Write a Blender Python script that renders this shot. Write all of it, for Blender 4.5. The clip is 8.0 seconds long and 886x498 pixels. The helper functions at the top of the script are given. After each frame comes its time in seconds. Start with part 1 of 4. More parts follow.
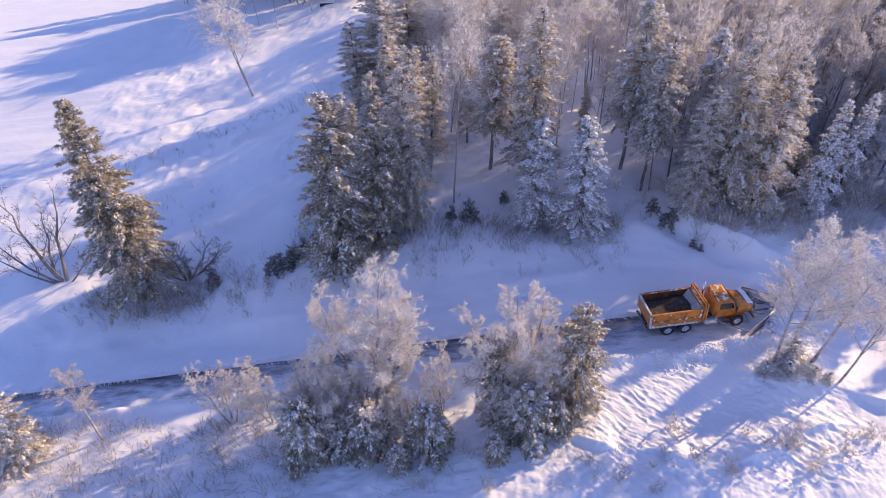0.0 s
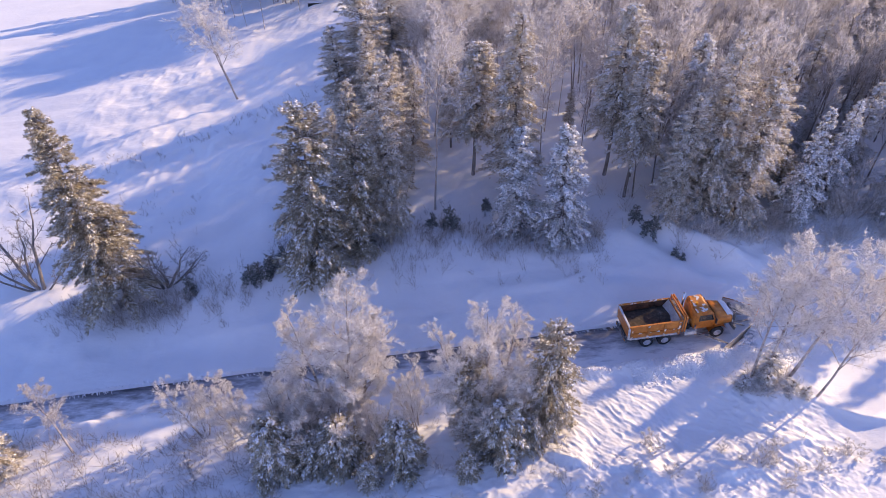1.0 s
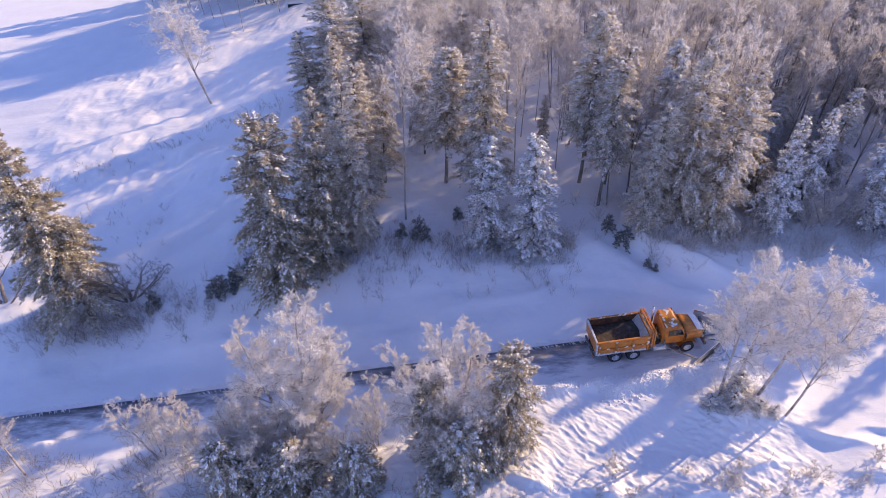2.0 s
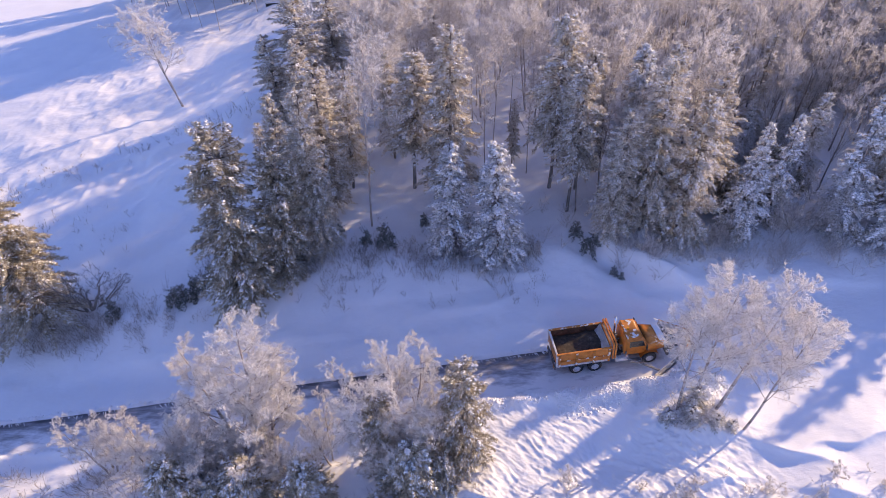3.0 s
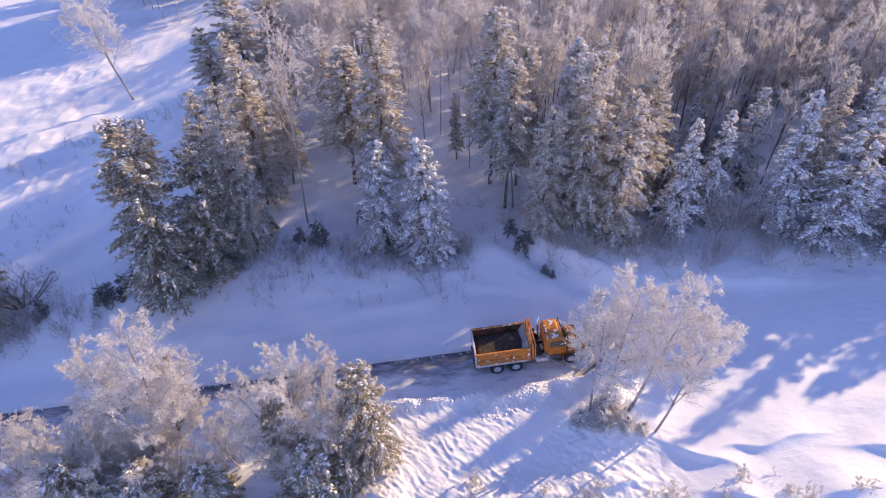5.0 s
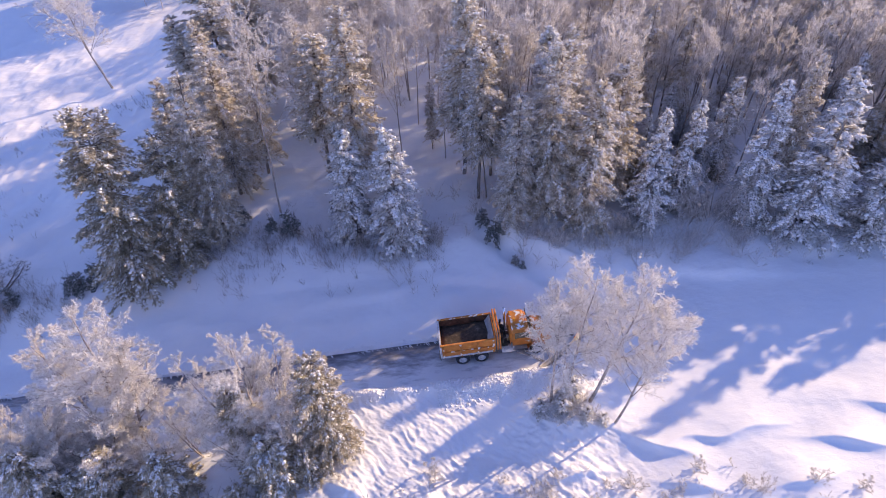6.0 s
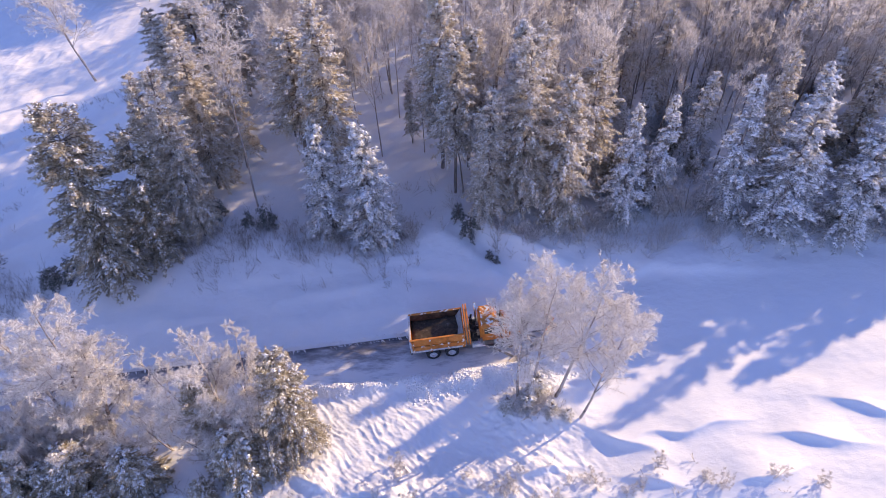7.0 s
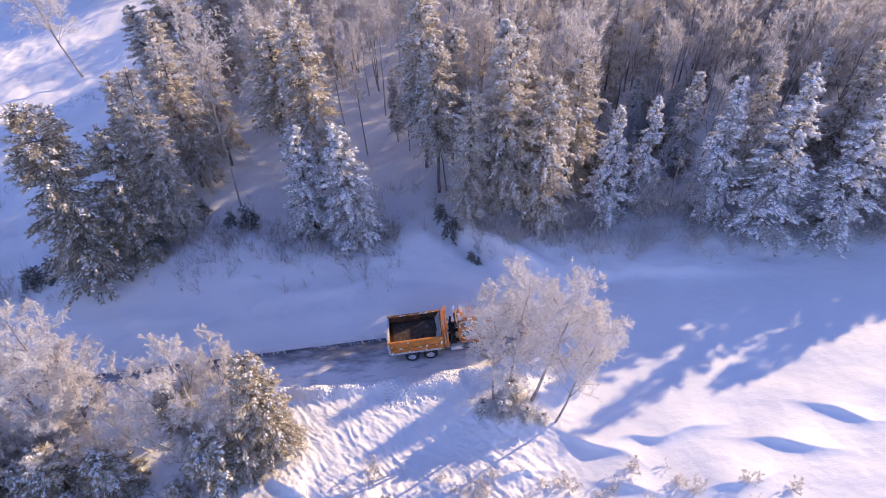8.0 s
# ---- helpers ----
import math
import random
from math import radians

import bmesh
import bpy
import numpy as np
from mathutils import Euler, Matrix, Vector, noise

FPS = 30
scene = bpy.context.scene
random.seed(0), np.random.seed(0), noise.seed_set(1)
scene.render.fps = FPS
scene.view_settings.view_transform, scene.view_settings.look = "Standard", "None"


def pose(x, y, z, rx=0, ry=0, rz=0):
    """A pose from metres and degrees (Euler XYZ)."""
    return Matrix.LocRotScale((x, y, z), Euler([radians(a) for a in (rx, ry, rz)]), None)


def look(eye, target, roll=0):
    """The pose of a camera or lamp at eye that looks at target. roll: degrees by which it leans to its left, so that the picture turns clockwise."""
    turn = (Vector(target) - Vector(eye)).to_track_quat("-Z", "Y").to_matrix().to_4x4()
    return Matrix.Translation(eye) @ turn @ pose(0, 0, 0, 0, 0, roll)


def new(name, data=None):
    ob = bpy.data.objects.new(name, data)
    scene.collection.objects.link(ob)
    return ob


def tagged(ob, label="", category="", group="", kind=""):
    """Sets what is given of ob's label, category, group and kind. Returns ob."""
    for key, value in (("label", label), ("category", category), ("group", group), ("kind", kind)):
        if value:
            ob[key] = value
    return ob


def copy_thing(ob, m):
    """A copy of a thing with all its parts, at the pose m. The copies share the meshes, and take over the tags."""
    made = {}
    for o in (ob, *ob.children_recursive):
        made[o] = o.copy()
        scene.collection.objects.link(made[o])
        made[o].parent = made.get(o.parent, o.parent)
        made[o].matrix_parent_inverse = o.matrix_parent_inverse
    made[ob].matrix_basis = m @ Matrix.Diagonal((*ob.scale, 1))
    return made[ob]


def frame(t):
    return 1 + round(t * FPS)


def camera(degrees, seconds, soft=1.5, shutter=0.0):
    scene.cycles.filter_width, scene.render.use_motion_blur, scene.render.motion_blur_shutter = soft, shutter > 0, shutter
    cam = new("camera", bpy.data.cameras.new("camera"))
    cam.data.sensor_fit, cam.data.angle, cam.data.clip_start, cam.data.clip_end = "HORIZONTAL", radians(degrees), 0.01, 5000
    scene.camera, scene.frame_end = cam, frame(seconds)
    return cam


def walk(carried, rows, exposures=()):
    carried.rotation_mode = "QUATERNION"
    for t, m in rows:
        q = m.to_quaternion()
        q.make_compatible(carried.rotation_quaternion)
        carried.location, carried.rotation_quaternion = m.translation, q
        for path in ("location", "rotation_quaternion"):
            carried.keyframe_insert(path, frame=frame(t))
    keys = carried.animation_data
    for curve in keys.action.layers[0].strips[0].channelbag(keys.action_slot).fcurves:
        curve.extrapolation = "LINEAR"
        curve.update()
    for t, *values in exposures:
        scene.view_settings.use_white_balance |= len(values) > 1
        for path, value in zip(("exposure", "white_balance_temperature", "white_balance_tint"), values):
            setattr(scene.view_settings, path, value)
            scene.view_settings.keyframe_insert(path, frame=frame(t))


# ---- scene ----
cam = camera(76.1, 8.0, soft=0.7)
METRES, EYE, TILT, LEAN, TURN = 20.0, 31.0, -40.0, 2.0, 0.0
ROWS = [
    (0.0, 0.0, 0.0, 0.0, -0.01, 2.42, -0.26),
    (0.5, 0.0356, 0.0049, 0.0277, -0.03, 2.09, -0.24),
    (1.0, 0.085, 0.0236, 0.0576, 0.01, 1.91, -0.22),
    (1.5, 0.1441, 0.0485, 0.0906, -0.03, 1.72, -0.12),
    (3.0, 0.3459, 0.103, 0.1762, -0.27, 0.98, 0.21),
    (3.5, 0.4192, 0.1096, 0.1925, -0.27, 0.76, 0.23),
    (4.0, 0.4904, 0.1144, 0.203, -0.26, 0.57, 0.23),
    (4.5, 0.5592, 0.1226, 0.2055, -0.21, 0.37, 0.22),
    (6.0, 0.7442, 0.1369, 0.2096, -0.04, -1.11, 0.07),
    (6.5, 0.8, 0.136, 0.2139, 0.04, -1.56, 0.02),
    (7.0, 0.8507, 0.1342, 0.2224, 0.15, -1.97, -0.02),
    (7.5, 0.8927, 0.1352, 0.2376, 0.23, -2.4, -0.08),
    (8.0, 0.9264, 0.1422, 0.2587, 0.28, -2.83, -0.18),
]
walk(cam, [(t, pose(0, 0, EYE, TILT, LEAN, TURN) @ pose(METRES * x, METRES * y, METRES * z, 90 + pitch, roll, yaw)) for t, x, y, z, yaw, pitch, roll in ROWS],
     [(0.0, 0.52, 6440, 44), (8.0, 0.60, 6460, 44)])
SKY_STRENGTH, SUN_STRENGTH, SUN_COLOUR = 0.157, 3.85, (1.0, 0.868, 0.42)
SUN_FROM, SUN_UP = Vector((0.855, 0.52)), 23.6
up = radians(SUN_UP)
world = bpy.data.worlds.new("winter_sky")
scene.world = world
world.use_nodes = True
sky = world.node_tree.nodes.new("ShaderNodeTexSky")
sky.sky_type, sky.sun_disc = "NISHITA", False
sky.sun_elevation, sky.sun_rotation = up, math.atan2(SUN_FROM.x, SUN_FROM.y)
sky.air_density, sky.dust_density, sky.ozone_density = 1.0, 0.1, 5.0
world.node_tree.links.new(sky.outputs[0], world.node_tree.nodes["Background"].inputs[0])
world.node_tree.nodes["Background"].inputs[1].default_value = SKY_STRENGTH
lamp = bpy.data.lights.new("sun", "SUN")
lamp.energy, lamp.angle, lamp.color = SUN_STRENGTH, radians(0.6), SUN_COLOUR
sun = new("sun", lamp)
sun.matrix_world = look(Vector((SUN_FROM.x * math.cos(up), SUN_FROM.y * math.cos(up), math.sin(up))) * 200, (0, 0, 0))

# ---- materials ----
def material(name, rough=0.7, metal=0.0):
    m = bpy.data.materials.new(name)
    m.use_nodes = True
    b = m.node_tree.nodes["Principled BSDF"]
    b.inputs["Roughness"].default_value, b.inputs["Metallic"].default_value = rough, metal
    return m, m.node_tree, b


def noise_node(nt, scale, detail=4.0, stretch=None, rough=0.55):
    n = nt.nodes.new("ShaderNodeTexNoise")
    n.inputs["Scale"].default_value, n.inputs["Detail"].default_value, n.inputs["Roughness"].default_value = scale, detail, rough
    c = nt.nodes.new("ShaderNodeTexCoord")
    if stretch:
        mp = nt.nodes.new("ShaderNodeMapping")
        mp.inputs["Rotation"].default_value, mp.inputs["Scale"].default_value = (0, 0, radians(stretch[0])), stretch[1]
        nt.links.new(c.outputs["Object"], mp.inputs[0])
        nt.links.new(mp.outputs[0], n.inputs["Vector"])
    else:
        nt.links.new(c.outputs["Object"], n.inputs["Vector"])
    return n.outputs["Fac"]


def ramp(nt, fac, stops):
    r = nt.nodes.new("ShaderNodeValToRGB")
    while len(r.color_ramp.elements) < len(stops):
        r.color_ramp.elements.new(0.5)
    for e, (at, col) in zip(r.color_ramp.elements, stops):
        e.position, e.color = at, (*col, 1)
    nt.links.new(fac, r.inputs[0])
    return r.outputs[0]


def bump(nt, b, fac, strength, distance):
    n = nt.nodes.new("ShaderNodeBump")
    n.inputs["Strength"].default_value, n.inputs["Distance"].default_value = strength, distance
    nt.links.new(fac, n.inputs["Height"])
    nt.links.new(n.outputs[0], b.inputs["Normal"])
    return n


def mottled(name, scale, stops, rough=0.7, metal=0.0, relief=0.0, stretch=None):
    m, nt, b = material(name, rough, metal)
    f = noise_node(nt, scale, 5.0, stretch)
    nt.links.new(ramp(nt, f, stops), b.inputs["Base Color"])
    if relief:
        bump(nt, b, f, 0.6, relief)
    return m


def tufts(name, stops, glow=0.0, rough=0.8, patchy=0.0):
    """Needles or twigs: each one takes its own shade; patchy: frost thicker in patches; glow: share of light that passes through."""
    m, nt, b = material(name, rough)
    g = nt.nodes.new("ShaderNodeNewGeometry")
    shade = g.outputs["Random Per Island"]
    if patchy:
        scale, shift = nt.nodes.new("ShaderNodeMath"), nt.nodes.new("ShaderNodeMath")
        scale.operation = shift.operation = "MULTIPLY_ADD"
        nt.links.new(noise_node(nt, 1.5, 3), scale.inputs[0])
        scale.inputs[1].default_value, scale.inputs[2].default_value = 3.2 * patchy, -1.6 * patchy + 0.5 * patchy * 0.4
        nt.links.new(shade, shift.inputs[0])
        shift.inputs[1].default_value = 1 - 0.4 * patchy
        nt.links.new(scale.outputs[0], shift.inputs[2])
        shade = shift.outputs[0]
    col = ramp(nt, shade, stops)
    nt.links.new(col, b.inputs["Base Color"])
    if glow:
        t, mix = nt.nodes.new("ShaderNodeBsdfTranslucent"), nt.nodes.new("ShaderNodeMixShader")
        nt.links.new(col, t.inputs[0])
        mix.inputs[0].default_value = glow
        nt.links.new(b.outputs[0], mix.inputs[1])
        nt.links.new(t.outputs[0], mix.inputs[2])
        nt.links.new(mix.outputs[0], nt.nodes["Material Output"].inputs[0])
    return m


def snow_material():
    m, nt, b = material("snow", 0.55)
    big, mid, fine = noise_node(nt, 0.25, 3), noise_node(nt, 1.7, 6, (-30, (0.75, 1.2, 1)), 0.5), noise_node(nt, 14, 4)
    nt.links.new(ramp(nt, big, [(0.3, (0.83, 0.83, 0.86)), (0.7, (0.9, 0.89, 0.9))]), b.inputs["Base Color"])
    n1 = bump(nt, b, mid, 0.4, 0.12)
    n2 = bump(nt, b, fine, 0.4, 0.02)
    nt.links.new(n1.outputs[0], n2.inputs["Normal"])
    b.inputs["Specular IOR Level"].default_value = 0.3
    return m


def road_material():
    m, nt, b = material("ploughed_road", 0.6)
    # streaks of packed snow along the road over dark asphalt, barer towards the far edge
    streak = noise_node(nt, 1.5, 6, (-4.9, (0.4, 1.3, 1)), 0.65)
    patch = noise_node(nt, 0.5, 3, (-4.9, (0.4, 1, 1)))
    c, sep = nt.nodes.new("ShaderNodeTexCoord"), nt.nodes.new("ShaderNodeSeparateXYZ")
    nt.links.new(c.outputs["UV"], sep.inputs[0])
    add = nt.nodes.new("ShaderNodeMath")
    add.operation = "MULTIPLY_ADD"
    nt.links.new(sep.outputs[1], add.inputs[0])
    add.inputs[1].default_value = -0.38
    strip = nt.nodes.new("ShaderNodeMath")
    strip.operation = "POWER"
    nt.links.new(sep.outputs[1], strip.inputs[0])
    strip.inputs[1].default_value = 5.5
    nt.links.new(streak, add.inputs[2])
    bare = nt.nodes.new("ShaderNodeMath")
    bare.operation = "MULTIPLY_ADD"
    nt.links.new(strip.outputs[0], bare.inputs[0])
    bare.inputs[1].default_value = -0.35
    nt.links.new(add.outputs[0], bare.inputs[2])
    add2 = nt.nodes.new("ShaderNodeMath")
    add2.operation = "MULTIPLY_ADD"
    nt.links.new(patch, add2.inputs[0])
    add2.inputs[1].default_value = 0.5
    nt.links.new(bare.outputs[0], add2.inputs[2])
    nt.links.new(ramp(nt, add2.outputs[0], [(0.02, (0.06, 0.06, 0.07)), (0.19, (0.15, 0.145, 0.16)), (0.37, (0.32, 0.315, 0.34)), (0.51, (0.56, 0.56, 0.60)), (0.66, (0.81, 0.81, 0.84))]), b.inputs["Base Color"])
    bump(nt, b, streak, 0.6, 0.04)
    return m


SNOW = snow_material()
LOOSE = mottled("loose_snow", 6.0, [(0.3, (0.82, 0.82, 0.86)), (0.7, (0.92, 0.91, 0.92))], 0.6, relief=0.03)
ROAD = road_material()
NEEDLE = tufts("spruce_needles", [(0.0, (0.46, 0.40, 0.33)), (0.3, (0.68, 0.605, 0.50)), (0.6, (0.81, 0.745, 0.65)), (0.82, (0.88, 0.85, 0.82)), (1.0, (0.92, 0.91, 0.90))], 0.5, patchy=0.8)
NEEDLE_DARK = tufts("dark_needles", [(0.0, (0.35, 0.31, 0.23)), (0.4, (0.56, 0.49, 0.375)), (0.72, (0.70, 0.635, 0.53)), (0.9, (0.82, 0.79, 0.75)), (1.0, (0.90, 0.89, 0.88))], 0.5, patchy=0.7)
NEEDLE_FROST = tufts("frosted_needles", [(0.0, (0.46, 0.44, 0.41)), (0.3, (0.69, 0.67, 0.64)), (0.6, (0.82, 0.81, 0.80)), (1.0, (0.92, 0.91, 0.91))], 0.48, patchy=0.7)
NEEDLE_GREEN = tufts("young_needles", [(0.0, (0.13, 0.145, 0.125)), (0.5, (0.28, 0.29, 0.26)), (0.8, (0.48, 0.48, 0.48)), (1.0, (0.70, 0.70, 0.72))], 0.3)
FROST = tufts("frosted_twigs", [(0.0, (0.47, 0.435, 0.42)), (0.3, (0.79, 0.755, 0.73)), (1.0, (0.93, 0.91, 0.89))], 0.45)
FROST_BROWN = tufts("frosted_brown_twigs", [(0.0, (0.42, 0.375, 0.35)), (0.45, (0.68, 0.64, 0.62)), (1.0, (0.90, 0.88, 0.88))], 0.5)
WEED = tufts("dry_weeds", [(0.0, (0.22, 0.17, 0.14)), (0.6, (0.42, 0.36, 0.33)), (1.0, (0.74, 0.71, 0.70))], 0.3)
BARE = tufts("bare_twigs", [(0.0, (0.09, 0.07, 0.06)), (0.6, (0.2, 0.17, 0.155)), (1.0, (0.6, 0.58, 0.58))], 0.15)
BARK = mottled("grey_bark", 5.0, [(0.3, (0.13, 0.105, 0.09)), (0.7, (0.38, 0.34, 0.32))], 0.9, relief=0.02, stretch=(0, (1, 1, 0.25)))
BIRCH = mottled("birch_bark", 3.0, [(0.36, (0.13, 0.10, 0.09)), (0.46, (0.42, 0.36, 0.33)), (0.8, (0.66, 0.60, 0.57))], 0.8, relief=0.01, stretch=(0, (0.6, 0.6, 2.2)))
ORANGE = mottled("orange_paint", 2.4, [(0.30, (0.46, 0.14, 0.03)), (0.5, (0.70, 0.23, 0.035)), (0.62, (0.72, 0.27, 0.05)), (0.72, (0.66, 0.50, 0.38))], 0.4, relief=0.004)
ORANGE_SNOWY = mottled("snow_dusted_orange", 3.2, [(0.46, (0.55, 0.19, 0.03)), (0.54, (0.58, 0.26, 0.08)), (0.57, (0.84, 0.80, 0.78)), (0.9, (0.88, 0.87, 0.88))], 0.5, relief=0.02)
STEEL = mottled("salted_steel", 3.0, [(0.3, (0.10, 0.10, 0.11)), (0.65, (0.30, 0.29, 0.30)), (0.8, (0.7, 0.7, 0.72))], 0.6, 0.3, relief=0.01)
BLADE = mottled("scoured_blade", 2.0, [(0.3, (0.42, 0.40, 0.40)), (0.6, (0.66, 0.64, 0.64)), (0.8, (0.8, 0.78, 0.78))], 0.5, 0.3, relief=0.006, stretch=(0, (0.4, 1, 2)))
RUBBER = mottled("tyre_rubber", 9.0, [(0.4, (0.018, 0.018, 0.02)), (0.75, (0.10, 0.10, 0.11))], 0.85, relief=0.01)
GRIT = mottled("road_grit", 4.0, [(0.3, (0.03, 0.022, 0.018)), (0.6, (0.09, 0.065, 0.045)), (0.85, (0.22, 0.18, 0.15))], 0.9, relief=0.05)
DARK_BROWN = mottled("brown_liner", 3.0, [(0.3, (0.05, 0.028, 0.02)), (0.6, (0.16, 0.075, 0.04)), (0.8, (0.24, 0.15, 0.10))], 0.85, relief=0.01)
PALE = mottled("salt_coated_steel", 4.0, [(0.3, (0.45, 0.45, 0.47)), (0.7, (0.78, 0.78, 0.80))], 0.6, 0.1)
DARK = mottled("dark_metal", 5.0, [(0.3, (0.02, 0.02, 0.022)), (0.8, (0.09, 0.085, 0.085))], 0.6, 0.2)
GLASS, _, _b = material("cab_glass", 0.08)
_b.inputs["Base Color"].default_value, _b.inputs["Transmission Weight"].default_value = (0.05, 0.06, 0.07, 1), 0.5
CHROME, _, _b = material("chrome", 0.2, 1.0)
_b.inputs["Base Color"].default_value = (0.75, 0.75, 0.78, 1)
LAMP, _, _b = material("headlamp_glass", 0.15)
_b.inputs["Base Color"].default_value = (0.8, 0.8, 0.78, 1)
AMBER, _, _b = material("amber_lens", 0.2)
_b.inputs["Base Color"].default_value = (0.8, 0.35, 0.03, 1)


# ---- mesh helpers ----
def mesh(name, verts, faces, mat, smooth=False):
    me = bpy.data.meshes.new(name)
    v, f = np.asarray(verts, np.float32), np.asarray(faces, np.int32)
    me.vertices.add(len(v))
    me.vertices.foreach_set("co", v.ravel())
    me.loops.add(f.size)
    me.loops.foreach_set("vertex_index", f.ravel())
    me.polygons.add(len(f))
    me.polygons.foreach_set("loop_start", np.arange(0, f.size, f.shape[1], dtype=np.int32))
    me.polygons.foreach_set("loop_total", np.full(len(f), f.shape[1], np.int32))
    if smooth:
        me.polygons.foreach_set("use_smooth", np.ones(len(f), bool))
    me.materials.append(mat)
    me.update(calc_edges=True)
    return me


def thing(name, label, category, group="", kind="", at=None):
    ob = tagged(new(name), label, category, group, kind)
    ob.matrix_basis = at or Matrix()
    return ob


def piece(name, me, parent, label=""):
    ob = new(name, me)
    ob.parent = parent
    return tagged(ob, label)


def part(name, bm, mat, parent, label="", smooth=False):
    me = bpy.data.meshes.new(name)
    bm.to_mesh(me)
    bm.free()
    me.materials.append(mat)
    if smooth:
        for p in me.polygons:
            p.use_smooth = True
    return piece(name, me, parent, label)


def ribbons(rng, a, b, w0, w1):
    """Tapered flat slivers from a to b, each turned at random about its axis."""
    n = len(a)
    d = b - a
    s = np.cross(d, rng.normal(size=(n, 3)))
    s /= np.linalg.norm(s, axis=1, keepdims=True) + 1e-9
    w0, w1 = np.broadcast_to(w0, n)[:, None] / 2, np.broadcast_to(w1, n)[:, None] / 2
    v = np.stack([a - s * w0, a + s * w0, b + s * w1, b - s * w1], 1).reshape(-1, 3)
    return v, np.arange(4 * n).reshape(-1, 4)


def tubes(paths, radii, sides=6):
    """Round limbs along polylines, one ring a point."""
    vs, fs, k = [], [], 0
    ang = np.linspace(0, 2 * np.pi, sides, endpoint=False)
    for p, r in zip(paths, radii):
        p = np.asarray(p, float)
        d = np.gradient(p, axis=0)
        d /= np.linalg.norm(d, axis=1, keepdims=True) + 1e-9
        ref = np.array([1.0, 0, 0]) if abs(d[0][0]) < 0.7 else np.array([0, 1.0, 0])
        u = np.cross(d, ref)
        u /= np.linalg.norm(u, axis=1, keepdims=True) + 1e-9
        w = np.cross(d, u)
        ring = p[:, None] + np.asarray(r)[:, None, None] * (np.cos(ang)[None, :, None] * u[:, None] + np.sin(ang)[None, :, None] * w[:, None])
        m = len(p)
        vs.append(ring.reshape(-1, 3))
        i, j = np.meshgrid(np.arange(m - 1), np.arange(sides), indexing="ij")
        jn = (j + 1) % sides
        fs.append(np.stack([i * sides + j, i * sides + jn, (i + 1) * sides + jn, (i + 1) * sides + j], -1).reshape(-1, 4) + k)
        k += m * sides
    return np.concatenate(vs), np.concatenate(fs)


OCTA = np.array([(1, 0, 0), (0, 1, 0), (-1, 0, 0), (0, -1, 0), (0, 0, 1), (0, 0, -1)], float)
OCTA_F = np.array([(0, 1, 4), (1, 2, 4), (2, 3, 4), (3, 0, 4), (1, 0, 5), (2, 1, 5), (3, 2, 5), (0, 3, 5)])


def clumps(rng, centres, sizes, yaw=None, fall=None):
    """Uneven lumps; sizes n x 3 half-axes."""
    n = len(centres)
    yaw = rng.uniform(0, 6.28, n) if yaw is None else yaw
    v = OCTA[None] * sizes[:, None] * rng.uniform(0.85, 1.15, (n, 6, 1)) + rng.normal(0, 0.08, (n, 6, 3)) * sizes[:, None]
    if fall is not None:
        v[..., 2] -= fall[:, None] * v[..., 0]
    c, s = np.cos(yaw)[:, None], np.sin(yaw)[:, None]
    v = np.stack([v[..., 0] * c - v[..., 1] * s, v[..., 0] * s + v[..., 1] * c, v[..., 2]], -1) + centres[:, None]
    return v.reshape(-1, 3), (OCTA_F[None] + 6 * np.arange(n)[:, None, None]).reshape(-1, 3)


def merged(items):
    vs, fs, k = [], [], 0
    for v, f in items:
        vs.append(v)
        fs.append(f + k)
        k += len(v)
    return np.concatenate(vs), np.concatenate(fs)


def box(bm, x0, y0, z0, x1, y1, z1, bevel=0.0):
    r = bmesh.ops.create_cube(bm, size=1.0)
    vs = r["verts"]
    for v in vs:
        v.co = Vector(((x0 + x1) / 2 + v.co.x * (x1 - x0), (y0 + y1) / 2 + v.co.y * (y1 - y0), (z0 + z1) / 2 + v.co.z * (z1 - z0)))
    if bevel:
        es = list({e for v in vs for e in v.link_edges})
        bmesh.ops.bevel(bm, geom=es, offset=bevel, segments=2, affect="EDGES", profile=0.6)
    return vs


def rod(bm, a, b, r, sides=10):
    a, b = Vector(a), Vector(b)
    d = b - a
    m = Matrix.Translation((a + b) / 2) @ d.to_track_quat("Z", "Y").to_matrix().to_4x4()
    bmesh.ops.create_cone(bm, cap_ends=True, segments=sides, radius1=r, radius2=r, depth=d.length, matrix=m)


# ---- the ground ----
def smooth(a, b, v):
    u = np.clip((v - a) / (b - a), 0, 1)
    return u * u * (3 - 2 * u)


SKEW, PLOUGHED = 0.085, 21.6
rng0 = np.random.default_rng(5)
LATTICE = rng0.uniform(-1, 1, (256, 256))


def wave(x, y):
    """Smooth value noise, -1 to 1."""
    xi, yi = np.floor(x).astype(int), np.floor(y).astype(int)
    u, v = x - xi, y - yi
    u, v = u * u * (3 - 2 * u), v * v * (3 - 2 * v)
    at = lambda i, j: LATTICE[i % 256, j % 256]
    return (at(xi, yi) * (1 - u) + at(xi + 1, yi) * u) * (1 - v) + (at(xi, yi + 1) * (1 - u) + at(xi + 1, yi + 1) * u) * v


def fbm(x, y, octaves=4):
    return sum(wave(x * 2**k + 17 * k, y * 2**k + 31 * k) / 2**k for k in range(octaves))


